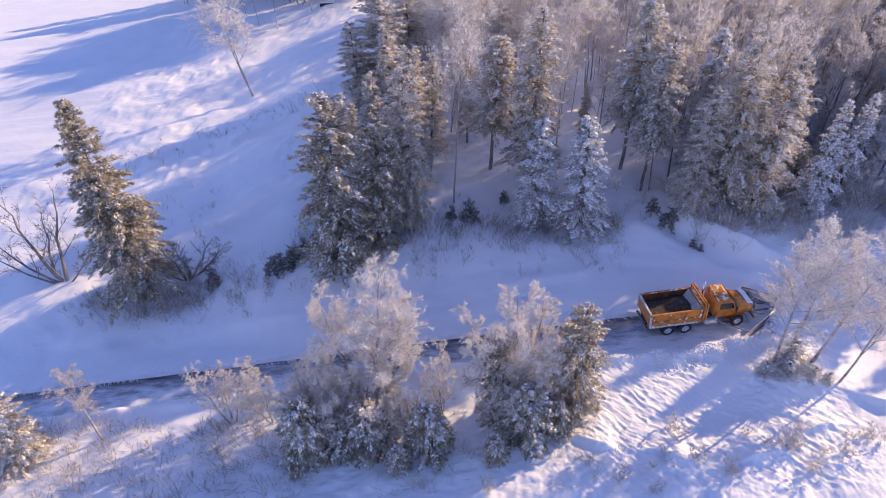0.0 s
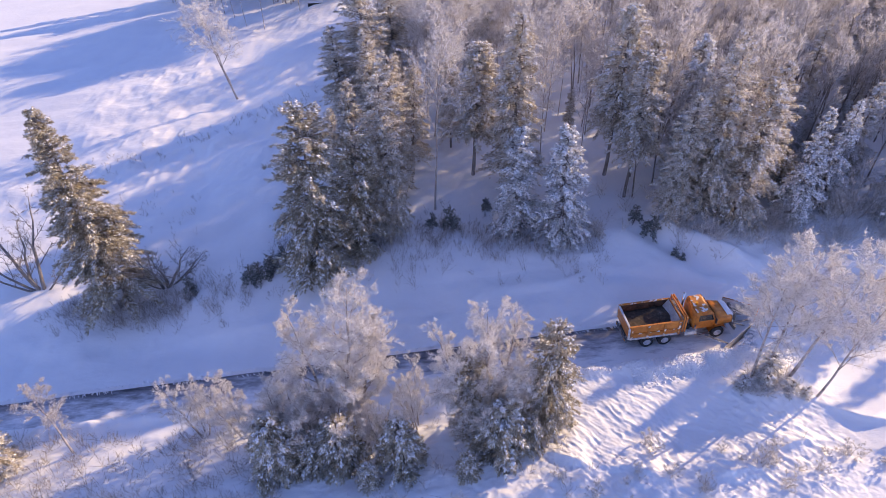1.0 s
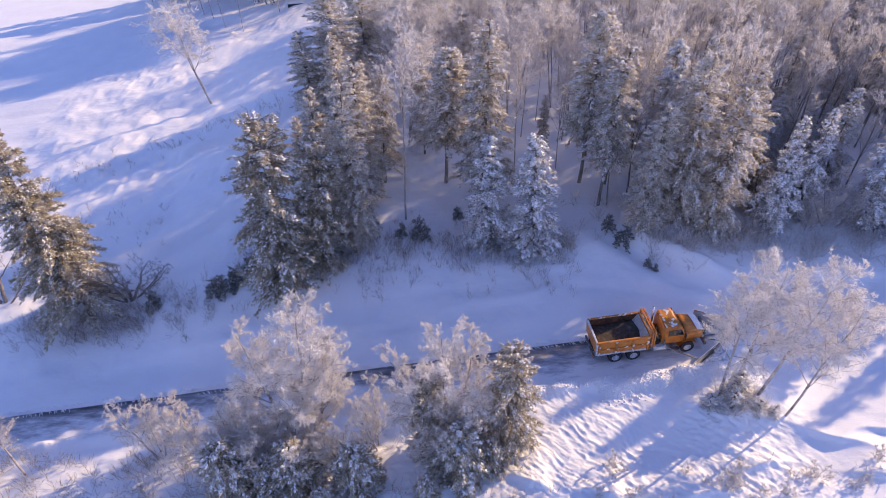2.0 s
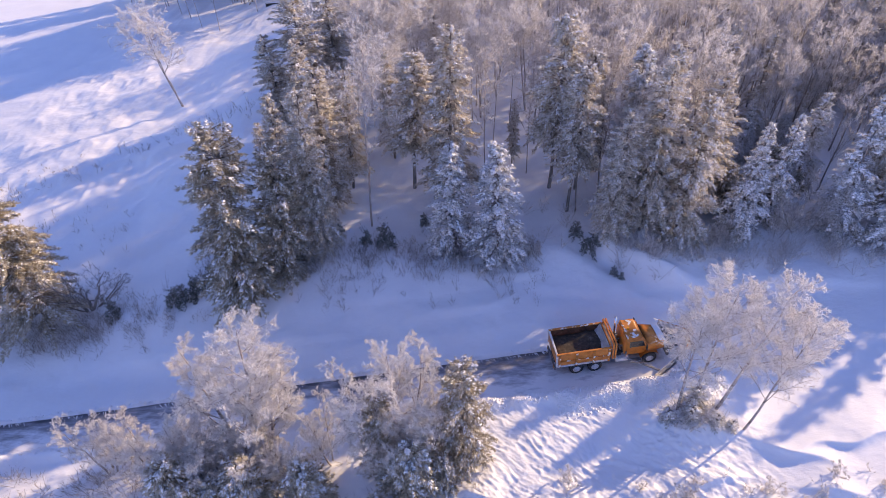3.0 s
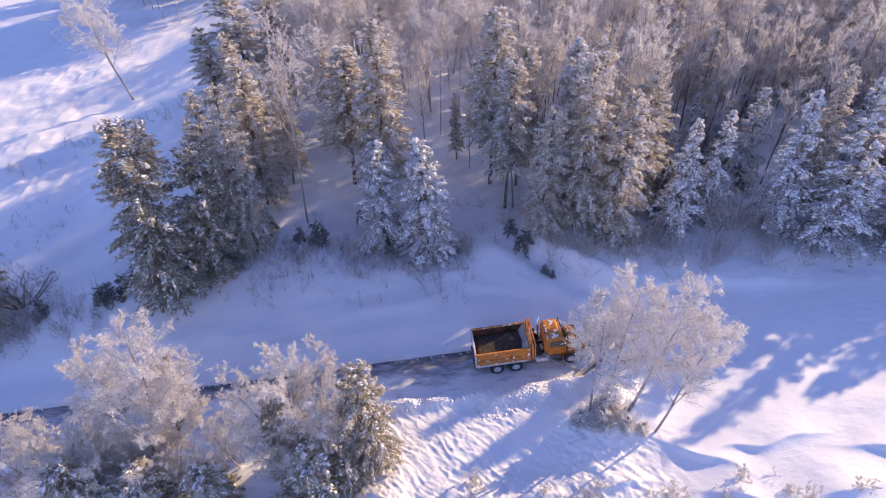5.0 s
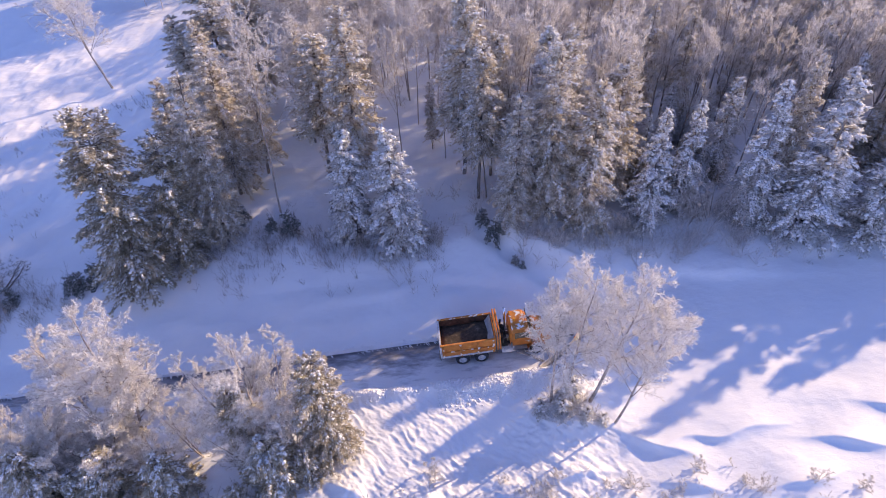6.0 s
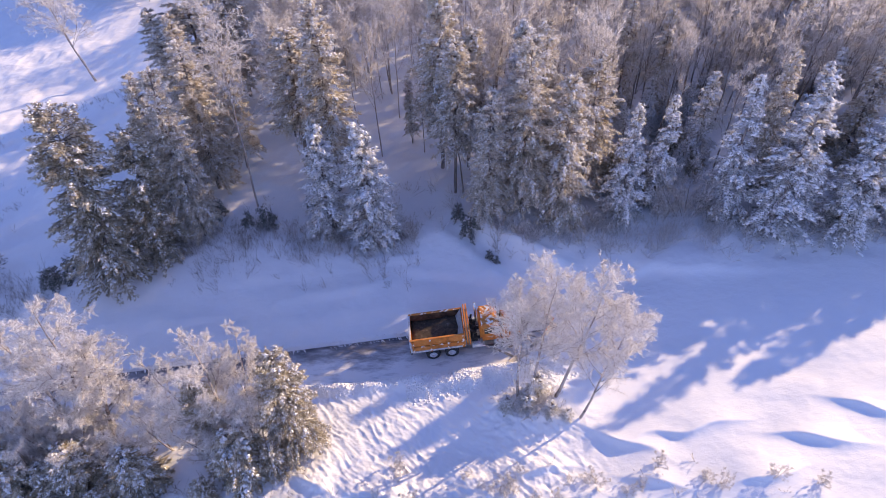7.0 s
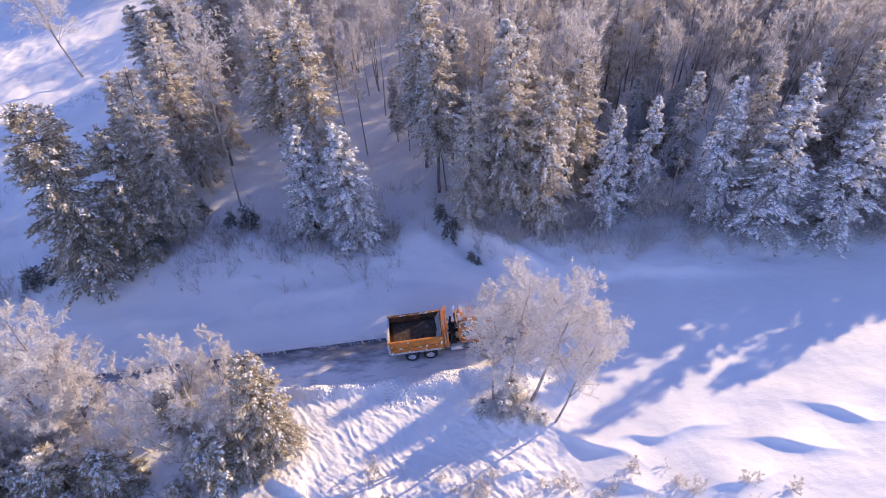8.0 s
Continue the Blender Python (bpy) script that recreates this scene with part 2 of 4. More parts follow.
def crests(x, y):
    """Sharp-topped ridges, 0 to about 1.5."""
    return (1 - np.abs(wave(x, y))) ** 3 + 0.5 * (1 - np.abs(wave(x * 2.1 + 5, y * 2.1 + 9))) ** 3


def bulge(x, y, cx, cy, rx, ry, turn=0.0):
    c, s = math.cos(radians(turn)), math.sin(radians(turn))
    u, v = ((x - cx) * c + (y - cy) * s) / rx, (-(x - cx) * s + (y - cy) * c) / ry
    return np.exp(-(u * u + v * v))


# lips of drifted snow: x, y, half length, turn, height
DRIFTS = ((36.8, 21.6, 2.2, -10, 0.38), (30.3, 22.4, 2.8, 8, 0.38), (26.2, 22.0, 2.0, -28, 0.45), (33.5, 19.4, 1.8, 12, 0.35), (27.5, 19.6, 1.6, -15, 0.35), (40.5, 23.4, 2.0, -14, 0.3), (17.5, 18.6, 1.8, 10, 0.4), (12.2, 19.2, 1.6, -20, 0.4), (21.5, 20.2, 1.7, 15, 0.4), (8.5, 20.2, 1.5, -25, 0.4),
          (8, 34.6, 4, 8, 0.3), (16.5, 35.4, 4, -8, 0.35), (23, 36.2, 4, -32, 0.45), (-4, 33.2, 5, 4, 0.3), (12, 37.2, 3, -4, 0.3), (-14, 32.5, 5, 8, 0.3), (2, 36.2, 4, 5, 0.3), (33, 35.5, 6, -4, 0.3), (-27, 56.5, 3, 15, 0.5), (-22.5, 57.2, 2.5, 20, 0.6), (-33, 54.5, 3, 10, 0.4))


def ground(x, y):
    x, y = np.asarray(x, float), np.asarray(y, float)
    v = y - SKEW * np.clip(x, -60, 80)
    d = v - 30.0
    z = -0.4 + 0.065 * np.clip(x, -60, 70)
    # the bank beyond the road and the hill behind it
    k = 0.17 - 0.11 * smooth(-12, 14, x)
    z += 2.2 * smooth(0.8, 9, d) * (1 - 0.55 * smooth(22, 40, x)) * (1 - 0.55 * smooth(-15, -26, x))
    z += k * np.maximum(d - 6, 0) * (1 - smooth(10, 120, d) * 0.6)
    # knoll with the birches, hollows and drifts on the near side
    z += 1.15 * bulge(x, y, 21.8, 24.6, 3.4, 2.0, 12)
    z += -0.5 * bulge(x, y, 15, 21.5, 4.5, 2.0, 25)
    for cx, cy, half, turn, tall in DRIFTS:
        c, q = math.cos(radians(turn)), math.sin(radians(turn))
        u, w = (x - cx) * c + (y - cy) * q, -(x - cx) * q + (y - cy) * c + 0.3 * wave(x * 0.5, y * 0.5)
        z += tall * np.exp(-((u / half) ** 2)) * np.where(w > 0, np.exp(-np.abs(w) / 1.6), np.exp(-np.abs(w) / 0.22))
    done = smooth(PLOUGHED + 1.2, PLOUGHED, x)
    swath = 0.95 * smooth(2, 10, x)
    near = smooth(28.2, 24, v) * smooth(4, 14, y) * (1 - done * smooth(-4.4, -3.6, d + 0.95 - swath))
    rough = near * smooth(27, 22, x) * (1 - 0.75 * smooth(5, 8, x) * smooth(20, 17, x) * smooth(20, 22.5, y)) * smooth(9, 14, y)
    z += rough * (0.10 * fbm(x * 0.4, y * 0.4, 2) + 0.06 * np.abs(fbm(x * 0.9 + 7, y * 1.1, 3)) + 0.03 * crests(x * 1.4, y * 1.9 + 0.4 * wave(x, y)) + 0.03 * fbm(x * 3.4, y * 3.4, 3) + 0.16 * np.maximum(fbm(x * 0.7 + 3, y * 0.7, 2) - 0.15, 0) * smooth(22, 19.5, y))
    z += near * smooth(22, 34, x) * (0.14 * fbm(x * 0.16, y * 0.36, 2) + 0.012 * fbm(x * 1.2, y * 2.0, 3))
    # wind ripples beside the road
    a, b = x * 0.76 - y * 0.65, x * 0.65 + y * 0.76
    z += (0.025 * fbm(a * 0.6, b * 2.8, 3) + 0.075 * crests(a * 0.6, b * 3.3 + 1.3 * wave(a * 0.7, b * 0.7)) * (0.6 + 0.4 * wave(a * 0.35, b * 0.35)) + 0.045 * crests(a * 1.3 + 3, b * 5.6 + 0.8 * wave(a, b))) * smooth(3, 8, x) * smooth(27, 20, x) * smooth(15.5, 18, y) * smooth(29.5, 27.5, v + 2.6 * done)
    # gentle swells on the bank and the open hill
    z += smooth(0.5, 3, d) * (0.26 * fbm(x * 0.2, y * 0.33, 2) + 0.06 * fbm(x * 0.8, y * 1.1, 3))
    z += smooth(14, 24, d) * smooth(-6, -14, x) * (0.2 * fbm(x * 0.08, y * 0.12, 2) + 0.06 * fbm(x * 0.9, y * 1.2, 3) + 0.13 * np.maximum(fbm(x * 1.6, y * 1.6, 2), 0) * smooth(-0.1, 0.4, wave(x * 0.12, y * 0.3)))
    z += 0.30 * np.abs(fbm(x * 0.7, y * 0.7, 3)) * bulge(x, y, -29, 55.0, 9, 2.6, 18)
    z += 0.6 * bulge(x, y, 23.5, 36.6, 3.8, 0.8, -30) + 0.3 * bulge(x, y, 20.5, 35.2, 4.0, 0.7, -22) + 0.25 * bulge(x, y, 15.5, 34.6, 4.5, 0.8, -6) - 0.25 * bulge(x, y, 21.6, 37.2, 4, 0.7, -30) + 0.3 * bulge(x, y, 6.5, 32.6, 4.5, 1.0, 6) + 0.3 * bulge(x, y, -3, 32.3, 5, 0.8, 5)
    # sunken track that climbs the bank, with a raised shoulder
    along, off = 0.76 * (x - 16.5) - 0.65 * (y - 40.2), 0.65 * (x - 16.5) + 0.76 * (y - 40.2)
    z += smooth(-1.5, 1.0, along) * smooth(9.5, 7.0, along) * (0.34 * np.exp(-(((off - 1.7) / 0.7) ** 2)) - 0.42 * np.exp(-((off / 0.8) ** 2)) + 0.16 * np.exp(-(((off - 3.4) / 0.5) ** 2)))
    # older ridge of pushed-up snow
    z += 0.28 * np.exp(-(((y - 26.35 - 0.09 * (x - 15)) / 0.45) ** 2)) * smooth(13, 15, x) * smooth(25.5, 23.5, x) * (1 + 0.5 * wave(x * 1.7, y * 1.7))
    # ridge of ploughed snow along the near edge, and the road's cut
    edge = 0.10 * fbm(x * 0.8, 3.0 + 0 * x, 3)
    z += 0.42 * done * np.exp(-(((d + 3.35 + swath + edge) / 0.5) ** 2)) * (1 + 0.5 * wave(x * 1.3, 9.0 + 0 * x))
    z -= 0.26 * done * smooth(0.03, -0.10, d + 0.25 * edge) * smooth(-2.95, -2.6, d + swath - 0.5 * edge)
    return z


def spaced(*runs):
    return np.unique(np.round(np.concatenate([np.arange(a, b, s) for a, b, s in runs]), 3))


gx = spaced((-2400, -200, 200), (-200, -46, 6), (-46, 2, 0.2), (2, 5, 0.1), (5, 27, 0.07), (27, 42, 0.12), (42, 52, 0.2), (52, 80, 1.5), (80, 200, 8), (200, 2401, 200))
gv = spaced((-1200, -40, 120), (-60, 12, 1.0), (12, 15, 0.2), (15, 28.5, 0.07), (28.5, 30.4, 0.1), (30.4, 42, 0.25), (42, 80, 0.4), (80, 100, 0.8), (100, 220, 8), (220, 2401, 160))
GX, GV = np.meshgrid(gx, gv, indexing="ij")
GY = GV + SKEW * np.clip(GX, -60, 80)
GZ = ground(GX, GY)
ni, nj = GX.shape
ii, jj = np.meshgrid(np.arange(ni - 1), np.arange(nj - 1), indexing="ij")
quads = np.stack([ii * nj + jj, (ii + 1) * nj + jj, (ii + 1) * nj + jj + 1, ii * nj + jj + 1], -1).reshape(-1, 4)
tagged(new("ground", mesh("ground", np.stack([GX, GY, GZ], -1).reshape(-1, 3), quads, SNOW, True)), "deep drifted snow over the hillside and verges", "ground", kind="structure")


def zat(x, y):
    return float(ground(x, y))


# the ploughed road
rx, rd = np.arange(-90, PLOUGHED + 0.4, 0.5), np.linspace(-2.95, 0.1, 12)
RX, RD = np.meshgrid(rx, rd, indexing="ij")
RD = RD - 0.95 * smooth(2, 10, RX) * (0.1 - RD) / 3.05
RY = 30.0 + RD + SKEW * np.clip(RX, -60, 80)
RZ = -0.4 + 0.065 * np.clip(RX, -60, 70) - 0.215 + 0.012 * fbm(RX * 0.7, RD * 1.5, 3)
ii, jj = np.meshgrid(np.arange(len(rx) - 1), np.arange(len(rd) - 1), indexing="ij")
rq = np.stack([ii * len(rd) + jj, (ii + 1) * len(rd) + jj, (ii + 1) * len(rd) + jj + 1, ii * len(rd) + jj + 1], -1).reshape(-1, 4)
road_mesh = mesh("road", np.stack([RX, RY, RZ], -1).reshape(-1, 3), rq, ROAD, True)
uv = road_mesh.uv_layers.new(name="across")
uu = np.stack([RX / 10, (RD + 3.9) / 4.0], -1).reshape(-1, 2)[rq.ravel()]
uv.data.foreach_set("uv", uu.astype(np.float32).ravel())
tagged(new("road", road_mesh), "freshly ploughed asphalt road with streaks of packed snow", "road", kind="structure")

# crumbled snow along both edges of the cut
r = np.random.default_rng(11)
n = 900
cx = r.uniform(-45, PLOUGHED - 0.3, n)
cd = r.normal(0.04, 0.09, n)
c = np.stack([cx, 30 + cd + SKEW * cx, 0 * cx], -1)
c[:, 2] = ground(c[:, 0], c[:, 1])
nc = 300
tx = np.linspace(-46, PLOUGHED - 0.4, nc) + r.normal(0, 0.08, nc)
tc = np.stack([tx, 29.76 + SKEW * tx + 0.05 * fbm(tx * 0.8, 0 * tx, 2), -0.4 + 0.065 * tx - 0.17], -1)
tc = tc[wave(tx * 0.31, 4.5 + 0 * tx) > -0.25]
nc = len(tc)
comb = clumps(r, tc, np.array([0.05, 0.24, 0.06]) * r.uniform(0.25, 1.25, (nc, 3)), r.normal(0.55, 0.25, nc))
e1 = clumps(r, c, r.uniform(0.04, 0.13, (n, 1)) * np.array([1.0, 0.8, 0.7]))
n = 1000
cx = np.where(r.random(n) < 0.6, r.uniform(3, PLOUGHED + 1, n), r.uniform(-45, PLOUGHED, n))
cd = -3.35 - 0.95 * smooth(2, 10, cx) + r.normal(0, 0.24, n)
c = np.stack([cx, 30 + cd + SKEW * cx, 0 * cx], -1)
c[:, 2] = ground(c[:, 0], c[:, 1]) + 0.02
e2 = clumps(r, c, r.uniform(0.02, 0.11, (n, 1)) * np.array([1.0, 0.9, 0.75]))
n = 1300
c = np.stack([r.uniform(13.5, 24.5, n), r.normal(0, 0.42, n), np.zeros(n)], -1)
c[:, 1] += 26.3 + 0.09 * (c[:, 0] - 15)
c[:, 2] = ground(c[:, 0], c[:, 1]) + 0.02
e3 = clumps(r, c, r.uniform(0.04, 0.12, (n, 1)) * np.array([1.0, 0.9, 0.75]))
tagged(new("snow_crumbs", mesh("snow_crumbs", *merged([e1, e2, e3, comb]), LOOSE, True)), "crumbled lumps of ploughed snow along the road edges", "snow", kind="stuff")


# ---- trees ----
def unit(v):
    return v / (np.linalg.norm(v, axis=-1, keepdims=True) + 1e-9)


def spruce_meshes(name, seed, h, wide, needles, snow=0.6, bare=0.08, dense=1.0, twig=1.0, fine=1.0, taper=0.58, hang=0.5, lump=1.0):
    """Trunk, tiers of flat drooping boughs with side sprays of needles, and the snow pads that lie on them."""
    r = np.random.default_rng(seed)
    nb = int(19 * h * dense)
    tiers = max(5, int(2.8 * h))
    u = r.uniform(0, 1, nb) ** 1.08
    u = np.clip((np.floor(u * tiers) + 0.5 + r.normal(0, 0.22, nb)) / tiers, 0.0, 1.0)
    z = h * (bare + (0.985 - bare) * u)
    az = np.arange(nb) * 2.39996 + r.normal(0, 0.5, nb)
    length = 1.02 * wide * (1 - u) ** taper * (1 - 0.12 * (1 - u) ** 4) * r.uniform(0.5, 1.1, nb) + 0.14
    # sides of the crown are uneven
    length *= 1 + 0.08 * np.sin(az * 2 + seed) * np.sin(u * 11 + seed) + 0.09 * np.sin(az * 3 + u * 27 + seed)
    out = np.stack([np.cos(az), np.sin(az), 0 * az], -1)
    side = np.stack([-out[:, 1], out[:, 0], 0 * az], -1)
    rise, droop = 0.08 + 0.7 * u**2, 0.55 * (1 - 0.6 * u)

    def on_bough(i, s):
        p = out[i] * (length[i] * s)[:, None]
        p[:, 2] += z[i] + length[i] * (rise[i] * s - droop[i] * s * s)
        return p

    # side sprays, in pairs along each bough
    m = (2 + 8 * length * dense**0.5).astype(int) * 2
    bi = np.repeat(np.arange(nb), m)
    n = len(bi)
    s = r.uniform(0.1, 1.0, n) ** 0.8
    a = on_bough(bi, s) + r.normal(0, 0.03, (n, 3))
    d = unit(out[bi] * r.uniform(0.5, 1.0, n)[:, None] + side[bi] * (r.choice([-1, 1], n) * r.uniform(0.3, 1.0, n) * (1.1 - 0.7 * s))[:, None])
    d[:, 2] = -hang * r.uniform(0.2, 1.6, n) + 0.3 * u[bi]
    d = unit(d)
    ln = twig * (0.10 + 0.30 * length[bi] * (1.08 - s) * r.uniform(0.6, 1.2, n))
    # needle tufts along each spray, lying flat
    k = (fine * (1.4 + 4.5 * ln)).astype(int) + 1
    si = np.repeat(np.arange(n), k)
    q = len(si)
    g = r.uniform(0.0, 1.0, q)
    p = a[si] + d[si] * (ln[si] * g)[:, None]
    e = unit(d[si] + r.normal(0, 0.42, (q, 3)))
    tl = twig * r.uniform(0.10, 0.23, q)
    w = np.cross(e, np.array([0, 0, 1.0]) + r.normal(0, 0.55, (q, 3)))
    w = unit(w) * (0.046 * twig / fine**0.3 * r.uniform(0.6, 1.5, q))[:, None]
    tip = p + e * tl[:, None]
    nv = np.stack([p - w, p + w, tip + w * 0.3, tip - w * 0.3], 1).reshape(-1, 3)
    nf = np.arange(4 * q).reshape(-1, 4)
    # snow lies in pads on some boughs more than on others
    load = r.gamma(1.1, 0.9, nb)
    chance = np.clip(0.42 * snow * load[bi] * (0.35 + 0.9 * s), 0, 0.97)
    on = np.nonzero(r.random(n) < chance)[0]
    nc = len(on)
    g = r.uniform(0.2, 0.9, nc)
    c = a[on] + d[on] * (ln[on] * g)[:, None] + np.array([0, 0, 0.045])
    half = lump * np.clip(np.exp(r.normal(0, 0.4, nc)), 0.5, 2.2)
    size = np.stack([0.035 * half + 0.24 * ln[on], 0.055 * half, 0.042 * half], -1)
    yaw = np.arctan2(d[on][:, 1], d[on][:, 0])
    fall = np.clip(-d[on][:, 2] / (np.hypot(d[on][:, 0], d[on][:, 1]) + 0.1), -0.4, 1.1)
    sv, sf = clumps(r, c, size, yaw, fall)
    zt = np.linspace(-0.4, h * 0.97, 9)
    rt = 0.009 * h * (1 - zt / (h * 1.02)) + 0.02
    tv, tf = tubes([np.stack([0.003 * h * np.sin(zt), 0 * zt, zt], -1)], [rt], 7)
    limbs = [on_bough(np.full(3, i), np.array([0.0, 0.5, 0.95])) for i in range(nb)]
    bv, bf = tubes(limbs, [(0.03, 0.02, 0.008)] * nb, 3)
    return (mesh(name + "_trunk", *merged([(tv, tf), (bv, bf)]), BARK, True), mesh(name + "_boughs", nv, nf, needles), mesh(name + "_snow", sv, sf, LOOSE, True) if nc else None)


def frosted_meshes(name, seed, h, stems, bark, twigs, n1=12, n2=7, n3=8, n4=6, spread=0.8, bare=0.3, crown=0.36, thick=1.0, width=0.05, twig_len=0.42, sides=5, wild=1.15, lift=0.05, wobble=0.012, cone=0.55):
    """A leafless tree: stems, limbs, branches and hoar-frosted twigs. stems: rows of lean x, lean y, height share, base x, base y."""
    r = np.random.default_rng(seed)
    paths, radii, tips = [], [], []
    for lx, ly, share, bx, by in stems:
        H = h * share
        t = np.linspace(0, 1, 9)
        wob = np.cumsum(r.normal(0, wobble * H, (9, 2)), axis=0) * t[:, None]
        stem = np.stack([bx + lx * H * t**0.8 + wob[:, 0], by + ly * H * t + wob[:, 1], -0.4 + (H + 0.4) * t], -1)
        rad = thick * (0.012 * H + 0.02) * (1 - 0.86 * t)
        paths.append(stem)
        radii.append(rad)
        axis = unit(stem[-1] - stem[0])
        for i in range(n1):
            f = bare + (0.99 - bare) * (i + r.uniform(0, 0.8)) / n1
            a0 = np.array([np.interp(f, t, stem[:, k]) for k in range(3)])
            az = i * 2.39996 + r.uniform(-0.5, 0.5)
            d = unit(axis + spread * np.array([math.cos(az), math.sin(az), 0.0]) * r.uniform(0.7, 1.2))
            ln = crown * H * (1.02 - cone * ((f - bare) / (1 - bare)) ** 1.6) * r.uniform(0.75, 1.1)
            tt = np.linspace(0, 1, 6)
            bend = np.stack([0 * tt, 0 * tt, 0.16 * ln * tt * tt], -1)
            wob = np.cumsum(r.normal(0, 0.035 * ln, (6, 3)), axis=0) * tt[:, None]
            limb = a0 + d * (ln * tt)[:, None] + bend + wob
            r0 = max(0.012, 0.42 * np.interp(f, t, rad))
            paths.append(limb)
            radii.append(r0 * (1 - 0.8 * tt))
            for j in range(n2):
                g = 0.18 + 0.82 * (j + r.uniform(0, 0.9)) / n2
                b0 = np.array([np.interp(g, tt, limb[:, k]) for k in range(3)])
                e = unit(d + 1.0 * unit(r.normal(size=3)) + np.array([0, 0, 0.12]))
                l2 = ln * 0.58 * (1.15 - 0.55 * g) * r.uniform(0.6, 1.2)
                q = np.linspace(0, 1, 4)
                br = b0 + e * (l2 * q)[:, None] + np.cumsum(r.normal(0, 0.03 * l2, (4, 3)), axis=0) * q[:, None]
                paths.append(br)
                radii.append(r0 * 0.38 * (1 - 0.7 * q) + 0.004)
                tips.append((b0, br[-1], e, l2))
    B0, B1, E, L2 = (np.array(x) for x in zip(*tips))
    k = np.repeat(np.arange(len(B0)), n3)
    g = r.uniform(0.15, 1.0, len(k))
    p3 = B0[k] + (B1[k] - B0[k]) * g[:, None]
    d3 = unit(E[k] + wild * unit(r.normal(size=(len(k), 3))) + np.array([0, 0, lift]))
    l3 = twig_len * r.uniform(0.6, 1.35, len(k)) * np.clip(L2[k] / 0.8, 0.5, 1.4)
    q3 = p3 + d3 * l3[:, None]
    v3 = ribbons(r, p3, q3, width * 0.9, width * 0.6)
    k = np.repeat(np.arange(len(p3)), n4)
    g = r.uniform(0.1, 1.0, len(k))
    p4 = p3[k] + (q3[k] - p3[k]) * g[:, None]
    d4 = unit(d3[k] + 1.2 * unit(r.normal(size=(len(k), 3))))
    q4 = p4 + d4 * (l3[k] * r.uniform(0.2, 0.5, len(k)))[:, None]
    v4 = ribbons(r, p4, q4, width, width * 0.5)
    return mesh(name + "_stem", *tubes(paths, radii, sides), bark, True), mesh(name + "_twigs", *merged([v3, v4]), twigs)


def put_tree(name, meshes, parts, label, category, group, at):
    ob = thing(name, label, category, group, at=at)
    for me, pn in zip(meshes, parts):
        if me:
            tagged(piece(pn, me, ob), kind="stuff" if pn in ("crown", "snow") else "")
    return ob


def stand(x, y, turn=0.0, scale=(1, 1, 1), lean=(0.0, 0.0), sink=0.05):
    """A pose on the snow; lean: shift of the top in x and y per metre of height."""
    tip = pose(0, 0, 0, -math.degrees(math.atan(lean[1])), math.degrees(math.atan(lean[0])), 0)
    return Matrix.Translation((x, y, zat(x, y) - sink)) @ tip @ pose(0, 0, 0, 0, 0, turn) @ Matrix.Diagonal((*scale, 1))


def again(src, at):
    """A copy of a tree at the pose at, whatever the scale of the first."""
    return copy_thing(src, at @ Matrix.Diagonal((*(1 / k for k in src.scale), 1)))


SPRUCE = ("trunk", "crown", "snow")
LEAFLESS = ("trunk", "crown")
H0 = 12.0
kinds = {
    "lone": spruce_meshes("lone_spruce", 15, 17.0, 3.7, NEEDLE_DARK, 0.8, 0.11, 1.25, 1.15, 1.5, 0.72, 0.4, 0.95),
    "dark": spruce_meshes("dark_spruce", 1, H0, 2.25, NEEDLE_DARK, 0.95, 0.03, 1.25, 0.95, 1.6, 0.36, 0.65, 0.85),
    "tall": spruce_meshes("tall_spruce", 2, 15.0, 2.3, NEEDLE, 0.9, 0.10, 1.1, 1.0, 1.5, 0.4, 0.55, 0.85),
    "tall2": spruce_meshes("tall_spruce_b", 3, 15.0, 2.1, NEEDLE, 0.9, 0.16, 1.05, 1.0, 1.4, 0.55, 0.55, 0.85),
    "snowy": spruce_meshes("snowy_spruce", 4, 10.0, 2.2, NEEDLE_FROST, 1.8, 0.02, 1.15, 1.0, 1.2, 0.75, 0.65, 1.4),
    "snowy2": spruce_meshes("snowy_spruce_b", 5, 11.0, 2.4, NEEDLE_FROST, 1.9, 0.02, 1.1, 1.0, 1.2, 1.05, 0.65, 1.5),
    "back": spruce_meshes("back_spruce", 12, 13.0, 2.2, NEEDLE, 0.8, 0.08, 0.75, 1.3, 1.0, 0.8, 0.45, 1.4),
    "pine": spruce_meshes("high_crowned_spruce", 6, 13.0, 2.0, NEEDLE, 1.1, 0.34, 1.1, 1.0, 1.3, 0.48, 0.55, 0.95),
    "wide": spruce_meshes("wide_spruce", 7, 11.0, 2.6, NEEDLE, 1.2, 0.04, 1.1, 1.0, 1.5, 0.5, 0.55, 1.0),
    "scrub": spruce_meshes("frosted_scrub", 10, 1.5, 0.62, NEEDLE_FROST, 0.5, 0.02, 1.9, 0.8),
    "young": spruce_meshes("young_spruce", 8, 1.6, 0.8, NEEDLE_GREEN, 0.45, 0.02, 1.7, 0.8, 1.4, 0.8, 0.1, 0.8),
    "laden": spruce_meshes("laden_spruce", 9, 4.2, 1.7, NEEDLE_DARK, 1.05, 0.02, 1.8, 1.0, 1.5, 0.5, 0.9, 1.0),
}
HEIGHT = dict(lone=17.0, dark=12.0, tall=15.0, tall2=15.0, snowy=10.0, snowy2=11.0, back=13.0, pine=13.0, wide=11.0, young=1.6, laden=4.2, scrub=1.5)
